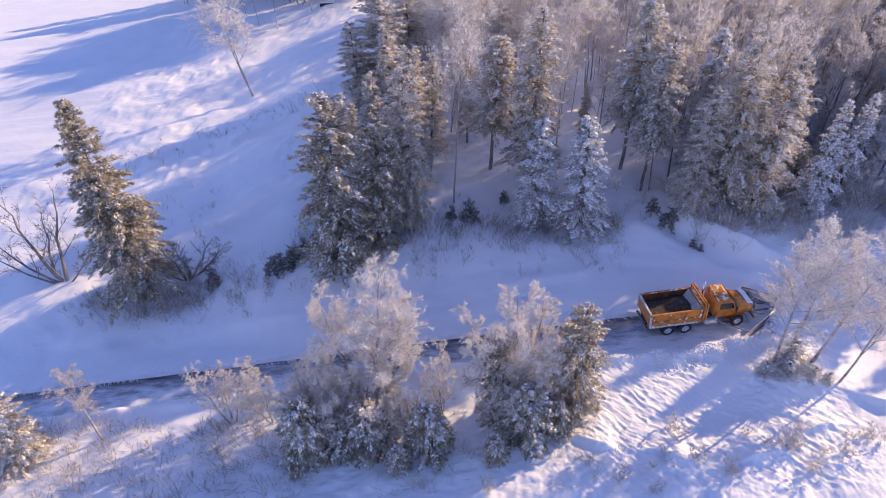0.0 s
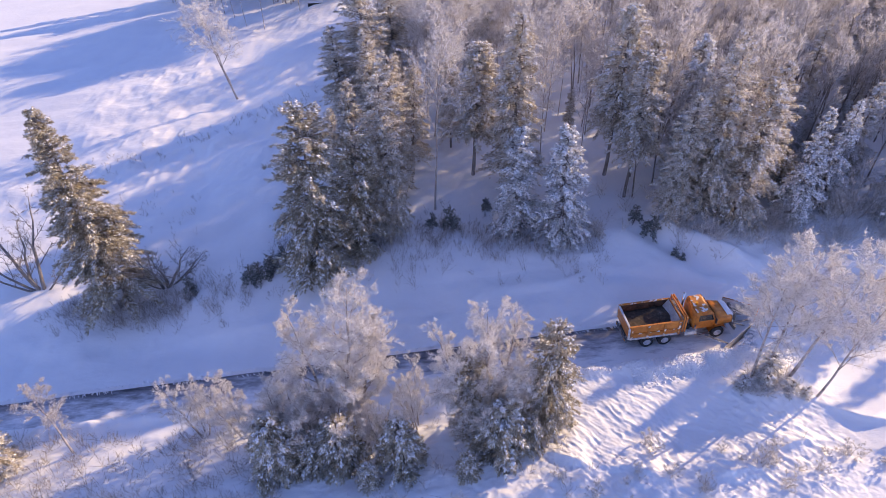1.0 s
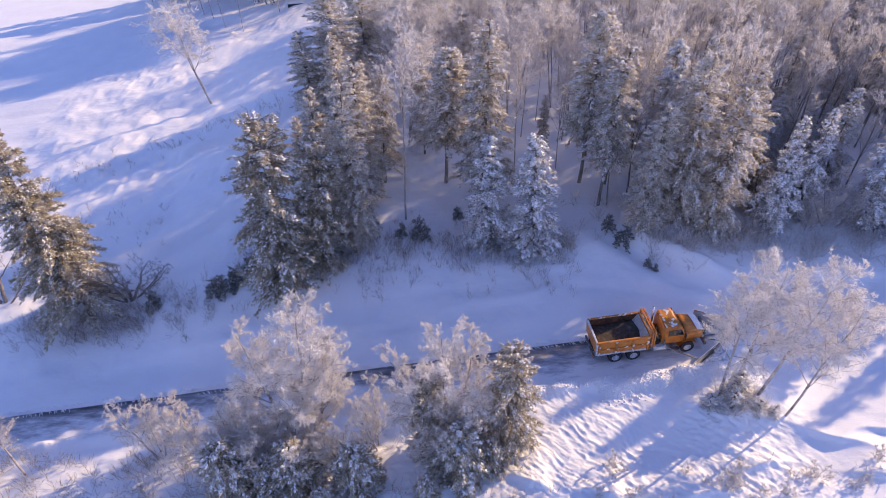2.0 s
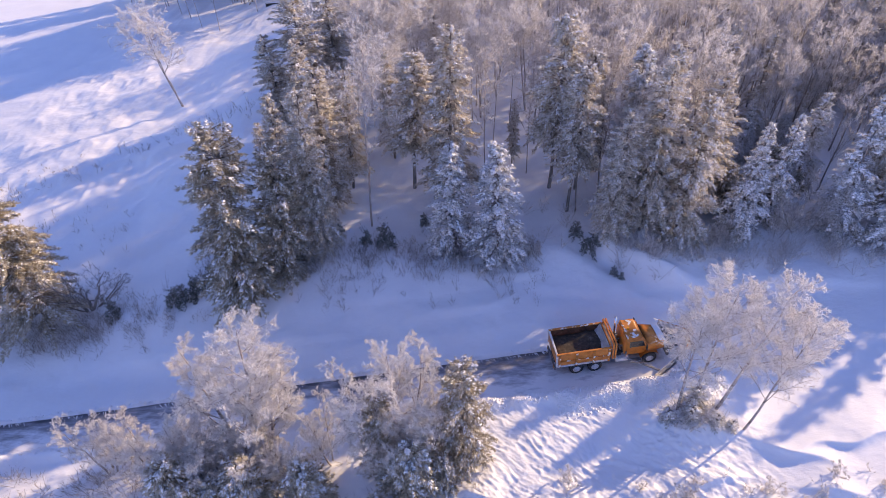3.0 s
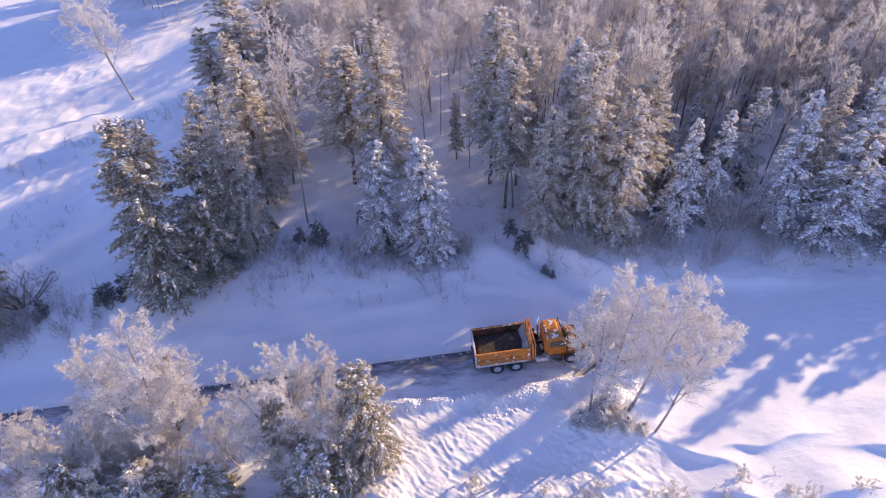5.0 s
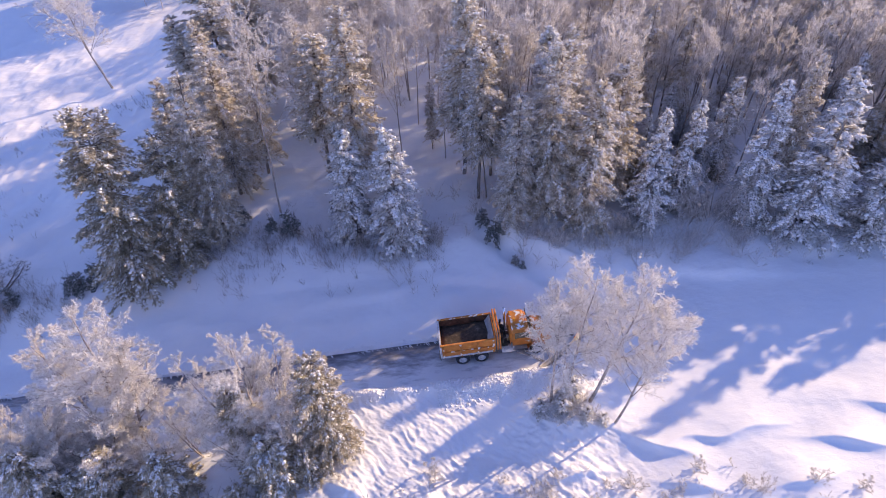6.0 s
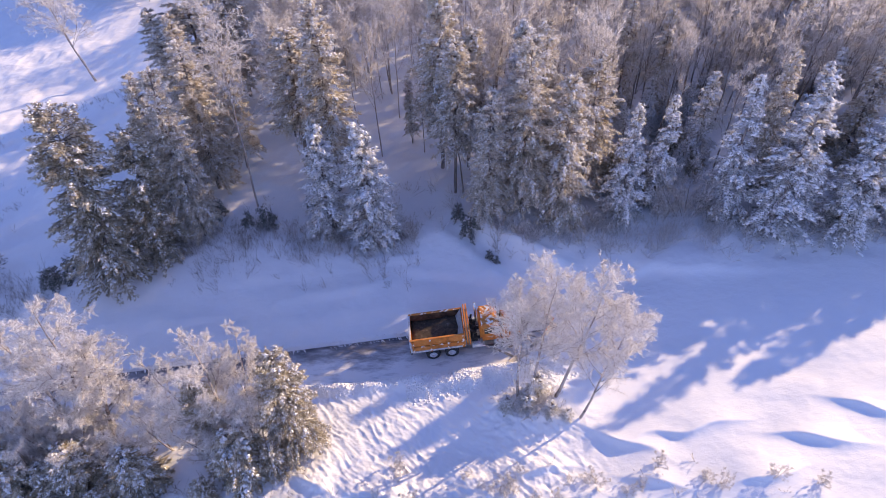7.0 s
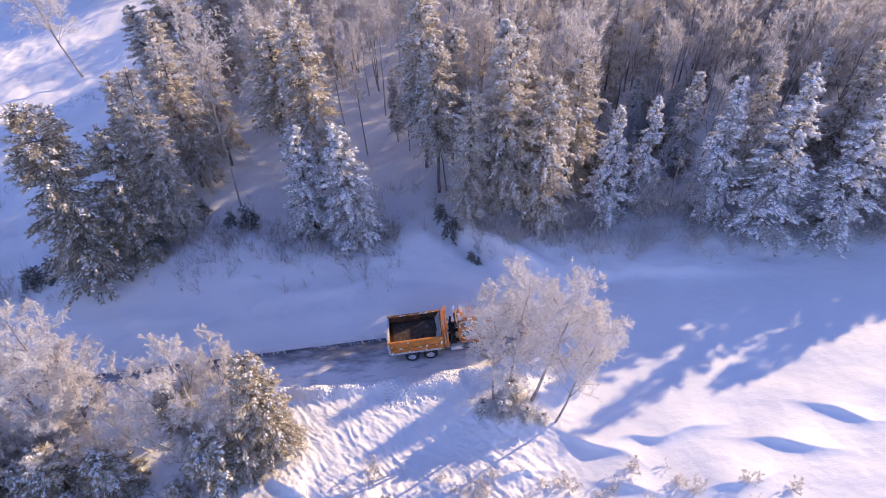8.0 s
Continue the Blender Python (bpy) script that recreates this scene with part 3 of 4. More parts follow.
LABELS = dict(
    lone="broad old brown-green spruce standing alone on the bank", dark="dark green-brown spruce with a dusting of snow", tall="tall brownish-green spruce flecked with snow", tall2="tall slender spruce with snow on its boughs",
    snowy="pale spruce heavily coated with frost and snow", snowy2="narrow snow-covered spruce at the forest edge", pine="high-crowned conifer with a bare lower trunk",
    back="frosted spruce deep in the forest, also added out of view for shade", scrub="low frosted evergreen scrub poking out of the snow", wide="broad spruce with sunlit snowy boughs", young="small dark green young spruce in the snow", laden="bushy young spruce bowed under snow")
first = {}


def spruce(kind, x, y, height, turn=0.0, fat=1.0, lean=(0.0, 0.0), group="spruces of the forest edge"):
    k = height / HEIGHT[kind]
    at = stand(x, y, turn, (k * fat, k * fat, k), (lean[0] / height, lean[1] / height))
    if kind in first:
        return again(first[kind], at)
    cat = "bush" if kind in ("young", "laden", "scrub") else "spruce"
    first[kind] = put_tree("young_spruce" if cat == "bush" else "spruce_tree", kinds[kind], SPRUCE, LABELS[kind], cat, group, at)
    return first[kind]


# the lone spruce and the clumps beyond the road: kind, x, y, height, turn, width factor, lean of the top
for row in (
    ("lone", -25.7, 35.7, 17.4, 20, 1.0, (-1.6, 1.8)),
    ("dark", -9.6, 36.9, 14.5, 130, 1.22, (0.9, 0.5)),
    ("dark", -6.6, 38.4, 11.4, 250, 1.1, (1.2, 0.5)),
    ("tall", -4.6, 41.0, 14.0, 40, 0.98, (1.0, 0.4)),
    ("tall2", -6.6, 43.5, 12.4, 200, 1.0, (0.0, 0.3)),
    ("tall", -6.8, 57.0, 13.8, 90, 1.65, (0.0, 0.3)),
    ("tall2", -9.2, 55.6, 11.2, 30, 1.5, (-0.4, 0.0)),
    # the next three, largely hidden by the clump, are added to shade the left slope
    ("tall2", -5.6, 50.8, 13.0, 20, 1.2, (0.0, 0.0)),
    ("tall2", -9.0, 46.0, 9.0, 60, 1.0, (0.4, 0.0)),
    ("tall2", -4.3, 60.0, 14.5, 0, 1.2, (0.0, 0.0)),
    ("tall2", 1.5, 53.5, 11.0, 40, 1.0, (0.0, 0.0)),
    ("tall", -4.0, 46.0, 13.0, 160, 1.2, (0.6, 0.4)),
    ("tall", -3.7, 40.4, 11.2, 75, 1.05, (0.1, 0.2)),
    ("tall2", -2.2, 49.0, 11.5, 80, 1.1, (0.7, 0.2)),
    ("snowy", 6.9, 40.5, 10.0, 15, 1.15, (0.1, 0.0)),
    ("snowy", 10.6, 39.3, 10.4, 190, 1.22, (-0.3, 0.0)),
    ("tall2", 6.8, 45.6, 16.5, 70, 1.25, (0.5, 0.1)),
    ("pine", 3.6, 48.5, 12.8, 300, 1.35, (0.6, 0.1)),
    ("pine", 15.9, 47.5, 15.4, 0, 1.1, (0.3, 0.0)),
    ("pine", 17.0, 44.2, 13.2, 120, 1.05, (0.3, 0.0)),
    ("pine", 18.2, 47.2, 12.8, 220, 1.1, (0.3, 0.0)),
    ("tall", 19.4, 39.9, 11.2, 260, 1.0, (0.2, 0.0)),
    ("tall", 22.2, 40.7, 14.4, 30, 1.0, (0.0, 0.0)),
    ("wide", 25.0, 40.2, 12.0, 100, 0.95, (0.1, 0.0)),
    ("tall2", 23.6, 43.6, 14.5, 10, 1.1, (0.0, 0.0)),
    ("wide", 27.6, 44.0, 11.5, 330, 1.0, (0.0, 0.0)),
    ("snowy2", 29.9, 40.4, 10.1, 210, 1.0, (0.0, 0.0)),
    ("snowy2", 33.0, 42.0, 9.8, 60, 1.0, (-0.1, 0.0)),
    ("snowy", 37.4, 46.5, 8.8, 310, 1.0, (0.0, 0.0)),
    ("snowy2", 38.4, 41.0, 11.6, 25, 1.05, (-0.5, 0.2)),
    ("snowy2", 41.6, 39.3, 12.3, 140, 1.3, (0.0, 0.0)),
    ("tall2", 40.6, 42.4, 12.5, 10, 0.85, (0.0, 0.0)),
    ("snowy2", 46.4, 38.6, 11.6, 200, 1.3, (0.0, 0.0)),
    ("back", 49.0, 45.0, 11.0, 70, 1.2, (0.0, 0.0)),
    ("snowy2", 53.0, 43.5, 11.0, 170, 1.1, (0.0, 0.0)),
    ("snowy2", 44.6, 44.6, 10.0, 30, 1.1, (0.0, 0.0)),
    ("back", 56.5, 46.5, 11.0, 120, 1.2, (0.0, 0.0)),
    ("snowy2", 47.5, 48.0, 9.5, 250, 1.1, (0.0, 0.0)),
    ("snowy2", 50.2, 41.5, 12.0, 100, 1.1, (0.0, 0.0)),
    ("tall", 5.7, 63.4, 10.2, 0, 0.9, (0.0, 0.0)),
    ("tall2", 13.0, 52.2, 7.0, 90, 0.8, (0.0, 0.0)),
    ("dark", 3.2, 56.0, 6.0, 10, 0.7, (0.0, 0.0)),
):
    spruce(*row)


def hollow(x, y):
    """The low clearing that runs back into the forest from its edge."""
    along, off = 0.855 * (x - 26) + 0.52 * (y - 41), -0.52 * (x - 26) + 0.855 * (y - 41)
    return 1 < along < 19 and abs(off) < 2.6


r = np.random.default_rng(25)
for i in range(16):
    a, o = r.uniform(5, 18), r.uniform(-2.4, 2.4)
    spruce("snowy2" if i % 2 else "laden", 26 + 0.855 * a - 0.52 * o, 41 + 0.52 * a + 0.855 * o, r.uniform(2.2, 4.4), r.uniform(0, 360), 1.1)
for i in range(14):
    a, o = r.uniform(4, 20), r.uniform(2.4, 4.5)
    spruce("snowy2", 26 + 0.855 * a - 0.52 * o, 41 + 0.52 * a + 0.855 * o, r.uniform(4.0, 6.5), r.uniform(0, 360), 1.15)
r = np.random.default_rng(21)
for i in range(24):
    x, y = r.uniform(22, 62), r.uniform(43.5, 66)
    if (x > 30 or y < 52) and (x < 47 or y > 52) and not hollow(x, y):
        spruce(("snowy2", "back", "back", "snowy")[i % 4], x, y, r.uniform(9, 13), r.uniform(0, 360), r.uniform(0.8, 1.05))
spruce("tall2", 50.8, 38.0, 12.0, 50, 0.95)
spruce("wide", 53.0, 44.0, 12.0, 90, 0.9)
# spruces right of the view, added to set the shade's edge on the snow
spruce("back", 55.5, 40.4, 8.0, 10, 1.4)
spruce("back", 57.0, 42.0, 8.5, 80, 1.4)
for i in range(15):
    spruce("back", 58 + 2.3 * i + r.uniform(-0.4, 0.4), 39.6 + 1.1 * i + r.uniform(-0.6, 0.6), r.uniform(9.2, 11.0), r.uniform(0, 360), 1.2)
# unseen row behind the hilltop, added to cast long shade over the field
for i in range(26):
    spruce("back", -46 + 2.6 * i + r.uniform(-1, 1), 111 + r.uniform(-1, 8), r.uniform(13, 17), r.uniform(0, 360), 1.2)
# young spruces on the bank
for x, y, hh in ((-20.3, 35.9, 1.6), (-15.2, 36.3, 1.6), (-14.4, 36.4, 1.7), (-13.6, 37.2, 1.8), (-13.0, 38.6, 1.3), (-3.0, 42.6, 1.7), (-4.4, 42.0, 1.2), (1.4, 41.2, 2.1), (-0.3, 41.4, 1.3),
                 (18.1, 39.4, 1.8), (17.2, 41.0, 1.4), (19.5, 37.0, 0.9), (20.0, 36.7, 0.7), (-10.0, 45.5, 0.9), (4.6, 43.9, 1.2)):
    spruce("young", x, y, hh, r.uniform(0, 360), 0.95, group="young spruces on the bank")

# ---- the near clump ----
spruce("dark", 7.1, 22.7, 9.0, 20, 1.12, (0.2, 0.1), "near roadside clump")
spruce("dark", 2.4, 22.6, 7.2, 90, 1.0, group="near roadside clump")
spruce("wide", -28.9, 21.4, 7.2, 40, 1.25, group="near roadside clump")
for x, y, hh, fat in ((-9.4, 20.6, 5.2, 0.95), (-5.6, 20.9, 3.9, 1.25), (-1.9, 20.6, 4.0, 1.1), (4.2, 21.0, 4.8, 1.05), (-7.4, 20.6, 3.0, 1.1), (6.0, 21.2, 2.8, 0.9),
                      (-3.8, 19.2, 2.2, 1.0), (2.2, 19.6, 2.2, 1.0)):
    spruce("laden", x, y, hh, r.uniform(0, 360), fat, group="snow-laden spruces of the near clump")

big = frosted_meshes("big_birch", 31, 12.6, [(0.03, 0.05, 1.0, 0, 0), (-0.24, 0.05, 0.80, -0.3, 0.1), (0.16, 0.06, 0.78, 0.35, 0.0)], BIRCH, FROST, 17, 9, 15, 11, 0.95, 0.26, 0.27, 1.0, 0.023, 0.30, cone=0.72)
bushy = frosted_meshes("bushy_birch", 32, 9.5, [(0.0, 0.03, 1.0, 0, 0), (0.2, 0.05, 0.86, 0.3, 0), (-0.22, 0.08, 0.84, -0.3, 0.2)], BIRCH, FROST, 15, 8, 15, 11, 1.1, 0.2, 0.29, 1.0, 0.023, 0.30, cone=0.62)
low = frosted_meshes("low_birch", 33, 5.0, [(-0.25, 0.0, 1.0, 0, 0), (0.25, 0.1, 0.9, 0.2, 0), (0.0, 0.15, 0.8, 0, 0.2)], BIRCH, FROST, 12, 7, 11, 9, 0.9, 0.2, 0.33, 0.9, 0.023, 0.27)
leaning = frosted_meshes("leaning_birch", 34, 11.0, [(-0.05, 0.08, 0.86, -2.2, 0.2), (0.05, 0.06, 0.97, -1.4, 0.5), (0.16, 0.10, 1.0, 0.0, 0.1)], BIRCH, FROST, 16, 9, 12, 9, 1.0, 0.32, 0.29, 0.75, 0.023, 0.32, cone=0.62)
outer = frosted_meshes("outer_birch", 35, 8.2, [(0.23, 0.12, 1.0, 0.0, 0.0)], BIRCH, FROST, 16, 9, 12, 9, 1.05, 0.30, 0.36, 0.75, 0.023, 0.32)
shrub = frosted_meshes("shrub", 38, 1.3, [(-0.5, 0.1, 0.9, 0, 0), (0.45, 0.2, 0.85, 0.1, 0), (0.0, -0.1, 1.0, 0, 0.1), (0.15, 0.55, 0.8, 0, 0.1), (-0.2, -0.5, 0.8, 0, 0)], BIRCH, FROST, 5, 4, 8, 6, 0.9, 0.1, 0.42, 0.35, 0.022, 0.16, 3)
slim = frosted_meshes("slim_birch", 36, 12.0, [(0.0, 0.0, 1.0, 0, 0)], BIRCH, FROST_BROWN, 13, 6, 8, 6, 0.6, 0.42, 0.22, 0.45, 0.032, 0.36, 3)

GROVE = "hoar-frosted birches of the near clump"
put_tree("birch_tree", big, LEAFLESS, "large leafless birch white with hoar frost", "birch", GROVE, stand(-5.4, 23.3, 0, (1.05, 1.05, 0.95)))
t_bushy = put_tree("birch_tree", bushy, LEAFLESS, "bushy frosted birch beside a spruce", "birch", GROVE, stand(3.5, 22.7, 20, (1.05, 1.05, 1.05)))
t_low = put_tree("birch_tree", low, LEAFLESS, "low spreading frosted birch at the roadside", "birch", GROVE, stand(-15.5, 23.3, 0))
for src, x, y, turn, s in ((t_bushy, -8.6, 22.6, 200, (0.85, 0.85, 0.58)), (t_low, -12.6, 23.2, 120, (1, 1, 0.95)), (t_low, -10.2, 22.6, 250, (1.1, 1.1, 1.0)), (t_low, -6.8, 22.2, 30, (1.1, 1.1, 1.0)),
                           (t_low, -1.0, 22.9, 80, (0.85, 0.85, 1.1)), (t_low, 4.9, 22.2, 170, (1.0, 1.0, 1.2)), (t_low, -3.2, 22.0, 140, (0.9, 0.9, 0.9)), (t_low, -4.9, 22.0, 250, (1.0, 1.0, 0.95)), (t_low, -9.0, 21.6, 310, (1.0, 1.0, 1.1)), (t_low, 2.8, 21.9, 200, (1.0, 1.0, 1.1))):
    again(src, stand(x, y, turn, s))
for x, y, turn, s in ((-6.5, 69.8, 20, (1.0, 1.0, 1.25)), (-2.8, 71.8, 130, (1.0, 1.0, 1.29)), (1.4, 74.0, 260, (1.0, 1.0, 1.29)), (5.0, 76.0, 310, (1.0, 1.0, 1.29))):
    again(t_bushy, stand(x, y, turn, s))
put_tree("birch_tree", leaning, LEAFLESS, "frosted birch with several leaning stems on a snowy knoll", "birch", "birches on the knoll", stand(22.7, 24.4, 0, (1.0, 1.0, 0.88)))
put_tree("birch_tree", outer, LEAFLESS, "single frosted birch leaning out over the snow", "birch", "birches on the knoll", stand(24.0, 23.3, 0, (0.95, 0.95, 0.98)))

sapling = frosted_meshes("young_birch", 39, 5.6, [(-0.05, 0.06, 1.0, 0, 0)], BIRCH, FROST_BROWN, 13, 7, 10, 8, 0.9, 0.42, 0.28, 0.8, 0.022, 0.26)
put_tree("birch_tree", sapling, LEAFLESS, "young birch with a pale bare stem and frosted top", "birch", GROVE, stand(-24.2, 22.5, 0, (1.2, 1.2, 1.05)))
edge_shrub = frosted_meshes("edge_shrub", 40, 3.8, [(-0.4, 0.1, 0.9, 0, 0), (0.4, 0.1, 0.9, 0.3, 0), (0.0, 0.3, 1.0, 0, 0.2), (0.2, -0.3, 0.8, 0.1, 0), (-0.7, -0.1, 0.7, -0.2, 0)], BARK, FROST_BROWN, 9, 6, 7, 6, 0.9, 0.15, 0.34, 0.6, 0.026, 0.3, 4)
t_edge = put_tree("frosted_shrub", edge_shrub, LEAFLESS, "bushy brown shrub furred with frost at the forest edge", "shrub", "brown shrubs at the forest edge", stand(35.4, 40.4, 0, (1.25, 1.25, 1.2)))
for x, y, k in ((33.4, 40.2, 0.8), (37.2, 40.2, 0.7), (44.6, 39.0, 0.6), (28.0, 39.4, 0.6), (13.6, 38.8, 0.45)):
    again(t_edge, stand(x, y, 60 * x, (k, k, k)))

# the open birch on the hill, and slim trees among the conifers
t_slim = put_tree("birch_tree", slim, LEAFLESS, "slender frosted hardwood among the conifers", "birch", "slender hardwoods", stand(0.0, 43.6, 0, (1.5, 1.5, 1.4), (0.06, 0.0)))
lone = frosted_meshes("lone_birch", 37, 11.0, [(-0.10, 0.0, 1.0, 0, 0), (-0.16, 0.05, 0.9, 0.1, 0)], BIRCH, FROST, 12, 7, 8, 5, 0.85, 0.40, 0.33, 0.7, 0.038, 0.42, 3)
t_lone = put_tree("birch_tree", lone, LEAFLESS, "frosted birch leaning alone on the open hill", "birch", "slender hardwoods", stand(-24.4, 66.8, 0, (1.3, 1.3, 1.0)))
r = np.random.default_rng(24)
for x, y, k in ((-1.5, 62.0, 1.1), (1.5, 66.0, 1.15), (-3.0, 66.0, 1.0), (4.5, 62.5, 1.05), (3.0, 70.0, 1.1), (7.5, 66.0, 1.0), (8.5, 74.0, 1.15), (13.0, 70.0, 1.1), (0.5, 74.5, 1.1), (5.0, 78.0, 1.1), (12.0, 80.0, 1.15), (16.5, 75.0, 1.1), (-0.2, 55.5, 0.95), (10.5, 61.0, 1.0), (15.5, 62.5, 1.05)) + tuple(
        (r.uniform(-29, -9), r.uniform(97.5, 109), r.uniform(1.15, 1.5)) for _ in range(26)) + tuple((r.uniform(0, 20), r.uniform(84, 100), r.uniform(1.0, 1.3)) for _ in range(14)) + ((6.5, 86.0, 1.2), (1.5, 92.0, 1.25)):
    again(t_lone, stand(x, y, r.uniform(0, 360), (k, k, k)))
r = np.random.default_rng(22)
for x, y in ((-2.6, 52), (2.0, 58), (0.5, 64), (7.5, 55), (9.5, 60), (11.5, 56.5), (13.5, 60), (15.5, 55), (12.5, 66), (8.0, 69), (16.5, 64), (3.5, 72), (-0.5, 77), (6.0, 80), (12.0, 76), (16.0, 82), (-30, 92), (-26.5, 89.5), (-35.4, 98.5), (-33, 96), (-22, 95),
             (-18, 99), (-12, 93), (-28, 103), (-40, 104), (18.5, 52.5), (20.5, 49.5), (14.2, 50.5), (10.2, 50.4), (-6, 84), (-1, 90), (5, 92), (10, 88)) + tuple((r.uniform(-52, 14), r.uniform(97, 120)) for _ in range(40)) + tuple((r.uniform(6, 19), r.uniform(52, 92)) for _ in range(13)) + tuple((r.uniform(-4, 8), r.uniform(54, 67)) for _ in range(6)):
    k = r.uniform(0.75, 1.05)
    again(t_slim, stand(x, y, r.uniform(0, 360), (k * 1.1, k * 1.1, k), (r.normal(0, 0.03), r.normal(0, 0.03))))

# ---- the hardwood forest ----
woods = [frosted_meshes("wood_%s" % "abc"[i], 41 + i, 11.0, [(0, 0, 1.0, 0, 0)], BARK, FROST_BROWN, 9, 5, 7, 6, 0.34, 0.30, 0.30, 0.7, 0.038, 0.55, 3, 0.8, 0.5) for i in range(3)]
protos = []
WOOD = "hardwoods of the forest"
r = np.random.default_rng(23)
spots = []
while len(spots) < 640:
    x, y = r.uniform(17, 84), r.uniform(44, 108)
    if x < 20 + (y - 44) * 0.05 and r.random() < 0.7:
        continue
    if x > 40 and y < 47 or x > 48 and y < 46 or (30 < x < 35 and 47 < y < 52):
        continue
    if hollow(x, y) or (17 < x < 27 and abs(y - 46.5 - 0.6 * (x - 17)) < 2.5 and r.random() < 0.6):
        continue
    if all((x - a) ** 2 + (y - b) ** 2 > 3.2 for a, b in spots):
        spots.append((x, y))
spots.sort(key=lambda p: p[1] + 0.25 * p[0])
far = []
for i, (x, y) in enumerate(spots):
    k = r.uniform(0.8, 1.1)
    at = stand(x, y, r.uniform(0, 360), (k, k, k), (r.normal(0, 0.03), r.normal(0, 0.03)))
    if i < 3:
        protos.append(put_tree("forest_tree", woods[i], LEAFLESS, "leafless brownish hardwood tree furred with frost", "tree", WOOD, at))
    elif i < 230:
        again(protos[i % 3], at)
    else:
        far.append((i % 3, at))
thin = frosted_meshes("far_wood", 47, 11.0, [(0, 0, 1.0, 0, 0)], BARK, FROST_BROWN, 6, 4, 5, 4, 0.34, 0.32, 0.30, 0.7, 0.085, 0.7, 3, 0.8, 0.5)
stems, tops = [], []
for me, bag in zip(thin, (stems, tops)):
    co = np.empty(len(me.vertices) * 3, np.float32)
    me.vertices.foreach_get("co", co)
    co = co.reshape(-1, 3)
    fi = np.empty(len(me.loops), np.int32)
    me.loops.foreach_get("vertex_index", fi)
    fi = fi.reshape(-1, 4)
    for _, at in far:
        m = np.array(at)
        bag.append((co @ m[:3, :3].T + m[:3, 3], fi))
w = thing("far_forest", "dense frosted hardwood forest further up the hill", "forest", kind="stuff")
piece("stems", mesh("far_stems", *merged(stems), BARK, True), w)
piece("crowns", mesh("far_crowns", *merged(tops), FROST_BROWN), w)


# ---- the plough truck ----
def bm_box(*args, bevel=0.02):
    bm = bmesh.new()
    box(bm, *args, bevel)
    return bm


def plate(points, thick):
    """A bent sheet through rows of points, given thickness."""
    bm = bmesh.new()
    rows = [[bm.verts.new(p) for p in row] for row in points]
    for a, b in zip(rows, rows[1:]):
        for i in range(len(a) - 1):
            bm.faces.new((a[i], a[i + 1], b[i + 1], b[i]))
    bm.normal_update()
    bmesh.ops.solidify(bm, geom=bm.faces[:], thickness=thick)
    return bm


def blade(a, b, low, high, curl, bow=0.0):
    """Mouldboard from a to b (x, y), curled forwards at the top."""
    a, b = Vector((*a, 0)), Vector((*b, 0))
    d = (b - a).normalized()
    front = Vector((-d.y, d.x, 0))
    if front.x < 0:
        front = -front
    rows = []
    for i in range(9):
        s = i / 8
        top = low[1] + (high[1] - low[1]) * s
        bot = low[0] + (high[0] - low[0]) * s
        rows.append([a + (b - a) * s + front * (curl * (2 * q - 1) ** 2 - curl * 0.6) + Vector((0, 0, bot + (top - bot) * q)) for q in (0, 0.2, 0.4, 0.6, 0.8, 1.0)])
    return plate(rows, 0.03)


def wheel(parent, x, y, radius, width, out):
    """Tyre with a tread groove and a dished pale rim."""
    bm = bmesh.new()
    prof = [(0.55, -0.5), (0.86, -0.5), (0.97, -0.42), (1.0, -0.25), (1.0, -0.05), (0.96, -0.03), (0.96, 0.03), (1.0, 0.05), (1.0, 0.25), (0.97, 0.42), (0.86, 0.5), (0.55, 0.5)]
    n = 28
    rings = [[bm.verts.new((x + radius * p * math.cos(2 * math.pi * i / n), y + width * w, radius + radius * p * math.sin(2 * math.pi * i / n))) for p, w in prof] for i in range(n)]
    for i in range(n):
        a, b = rings[i], rings[(i + 1) % n]
        for j in range(len(prof)):
            k = (j + 1) % len(prof)
            bm.faces.new((a[j], a[k], b[k], b[j]))
    tyre = part("wheel", bm, RUBBER, parent, smooth=True)
    bm = bmesh.new()
    prof = [(0.57, 0.47), (0.53, 0.48), (0.50, 0.30), (0.22, 0.22), (0.20, 0.42), (0.0, 0.44)]
    rings = [[bm.verts.new((x + radius * p * math.cos(2 * math.pi * i / n), y + out * width * w, radius + radius * p * math.sin(2 * math.pi * i / n))) for p, w in prof] for i in range(n)]
    for i in range(n):
        a, b = rings[i], rings[(i + 1) % n]
        for j in range(len(prof) - 1):
            bm.faces.new((a[j], a[j + 1], b[j + 1], b[j]))
    bmesh.ops.remove_doubles(bm, verts=bm.verts[:], dist=1e-4)
    part("rim", bm, PALE, tyre, "pale salt-coated steel rim", True)


HEADING = 5.2
TX, TY = 15.8, 30.0 - 1.28 + SKEW * 15.8
tz = -0.4 + 0.065 * TX - 0.2
truck = thing("plough_truck", "orange dump truck with a V-plough clearing the snowy road", "truck", at=pose(TX, TY, tz, 0, -3.7, HEADING) @ Matrix.Scale(0.94, 4))
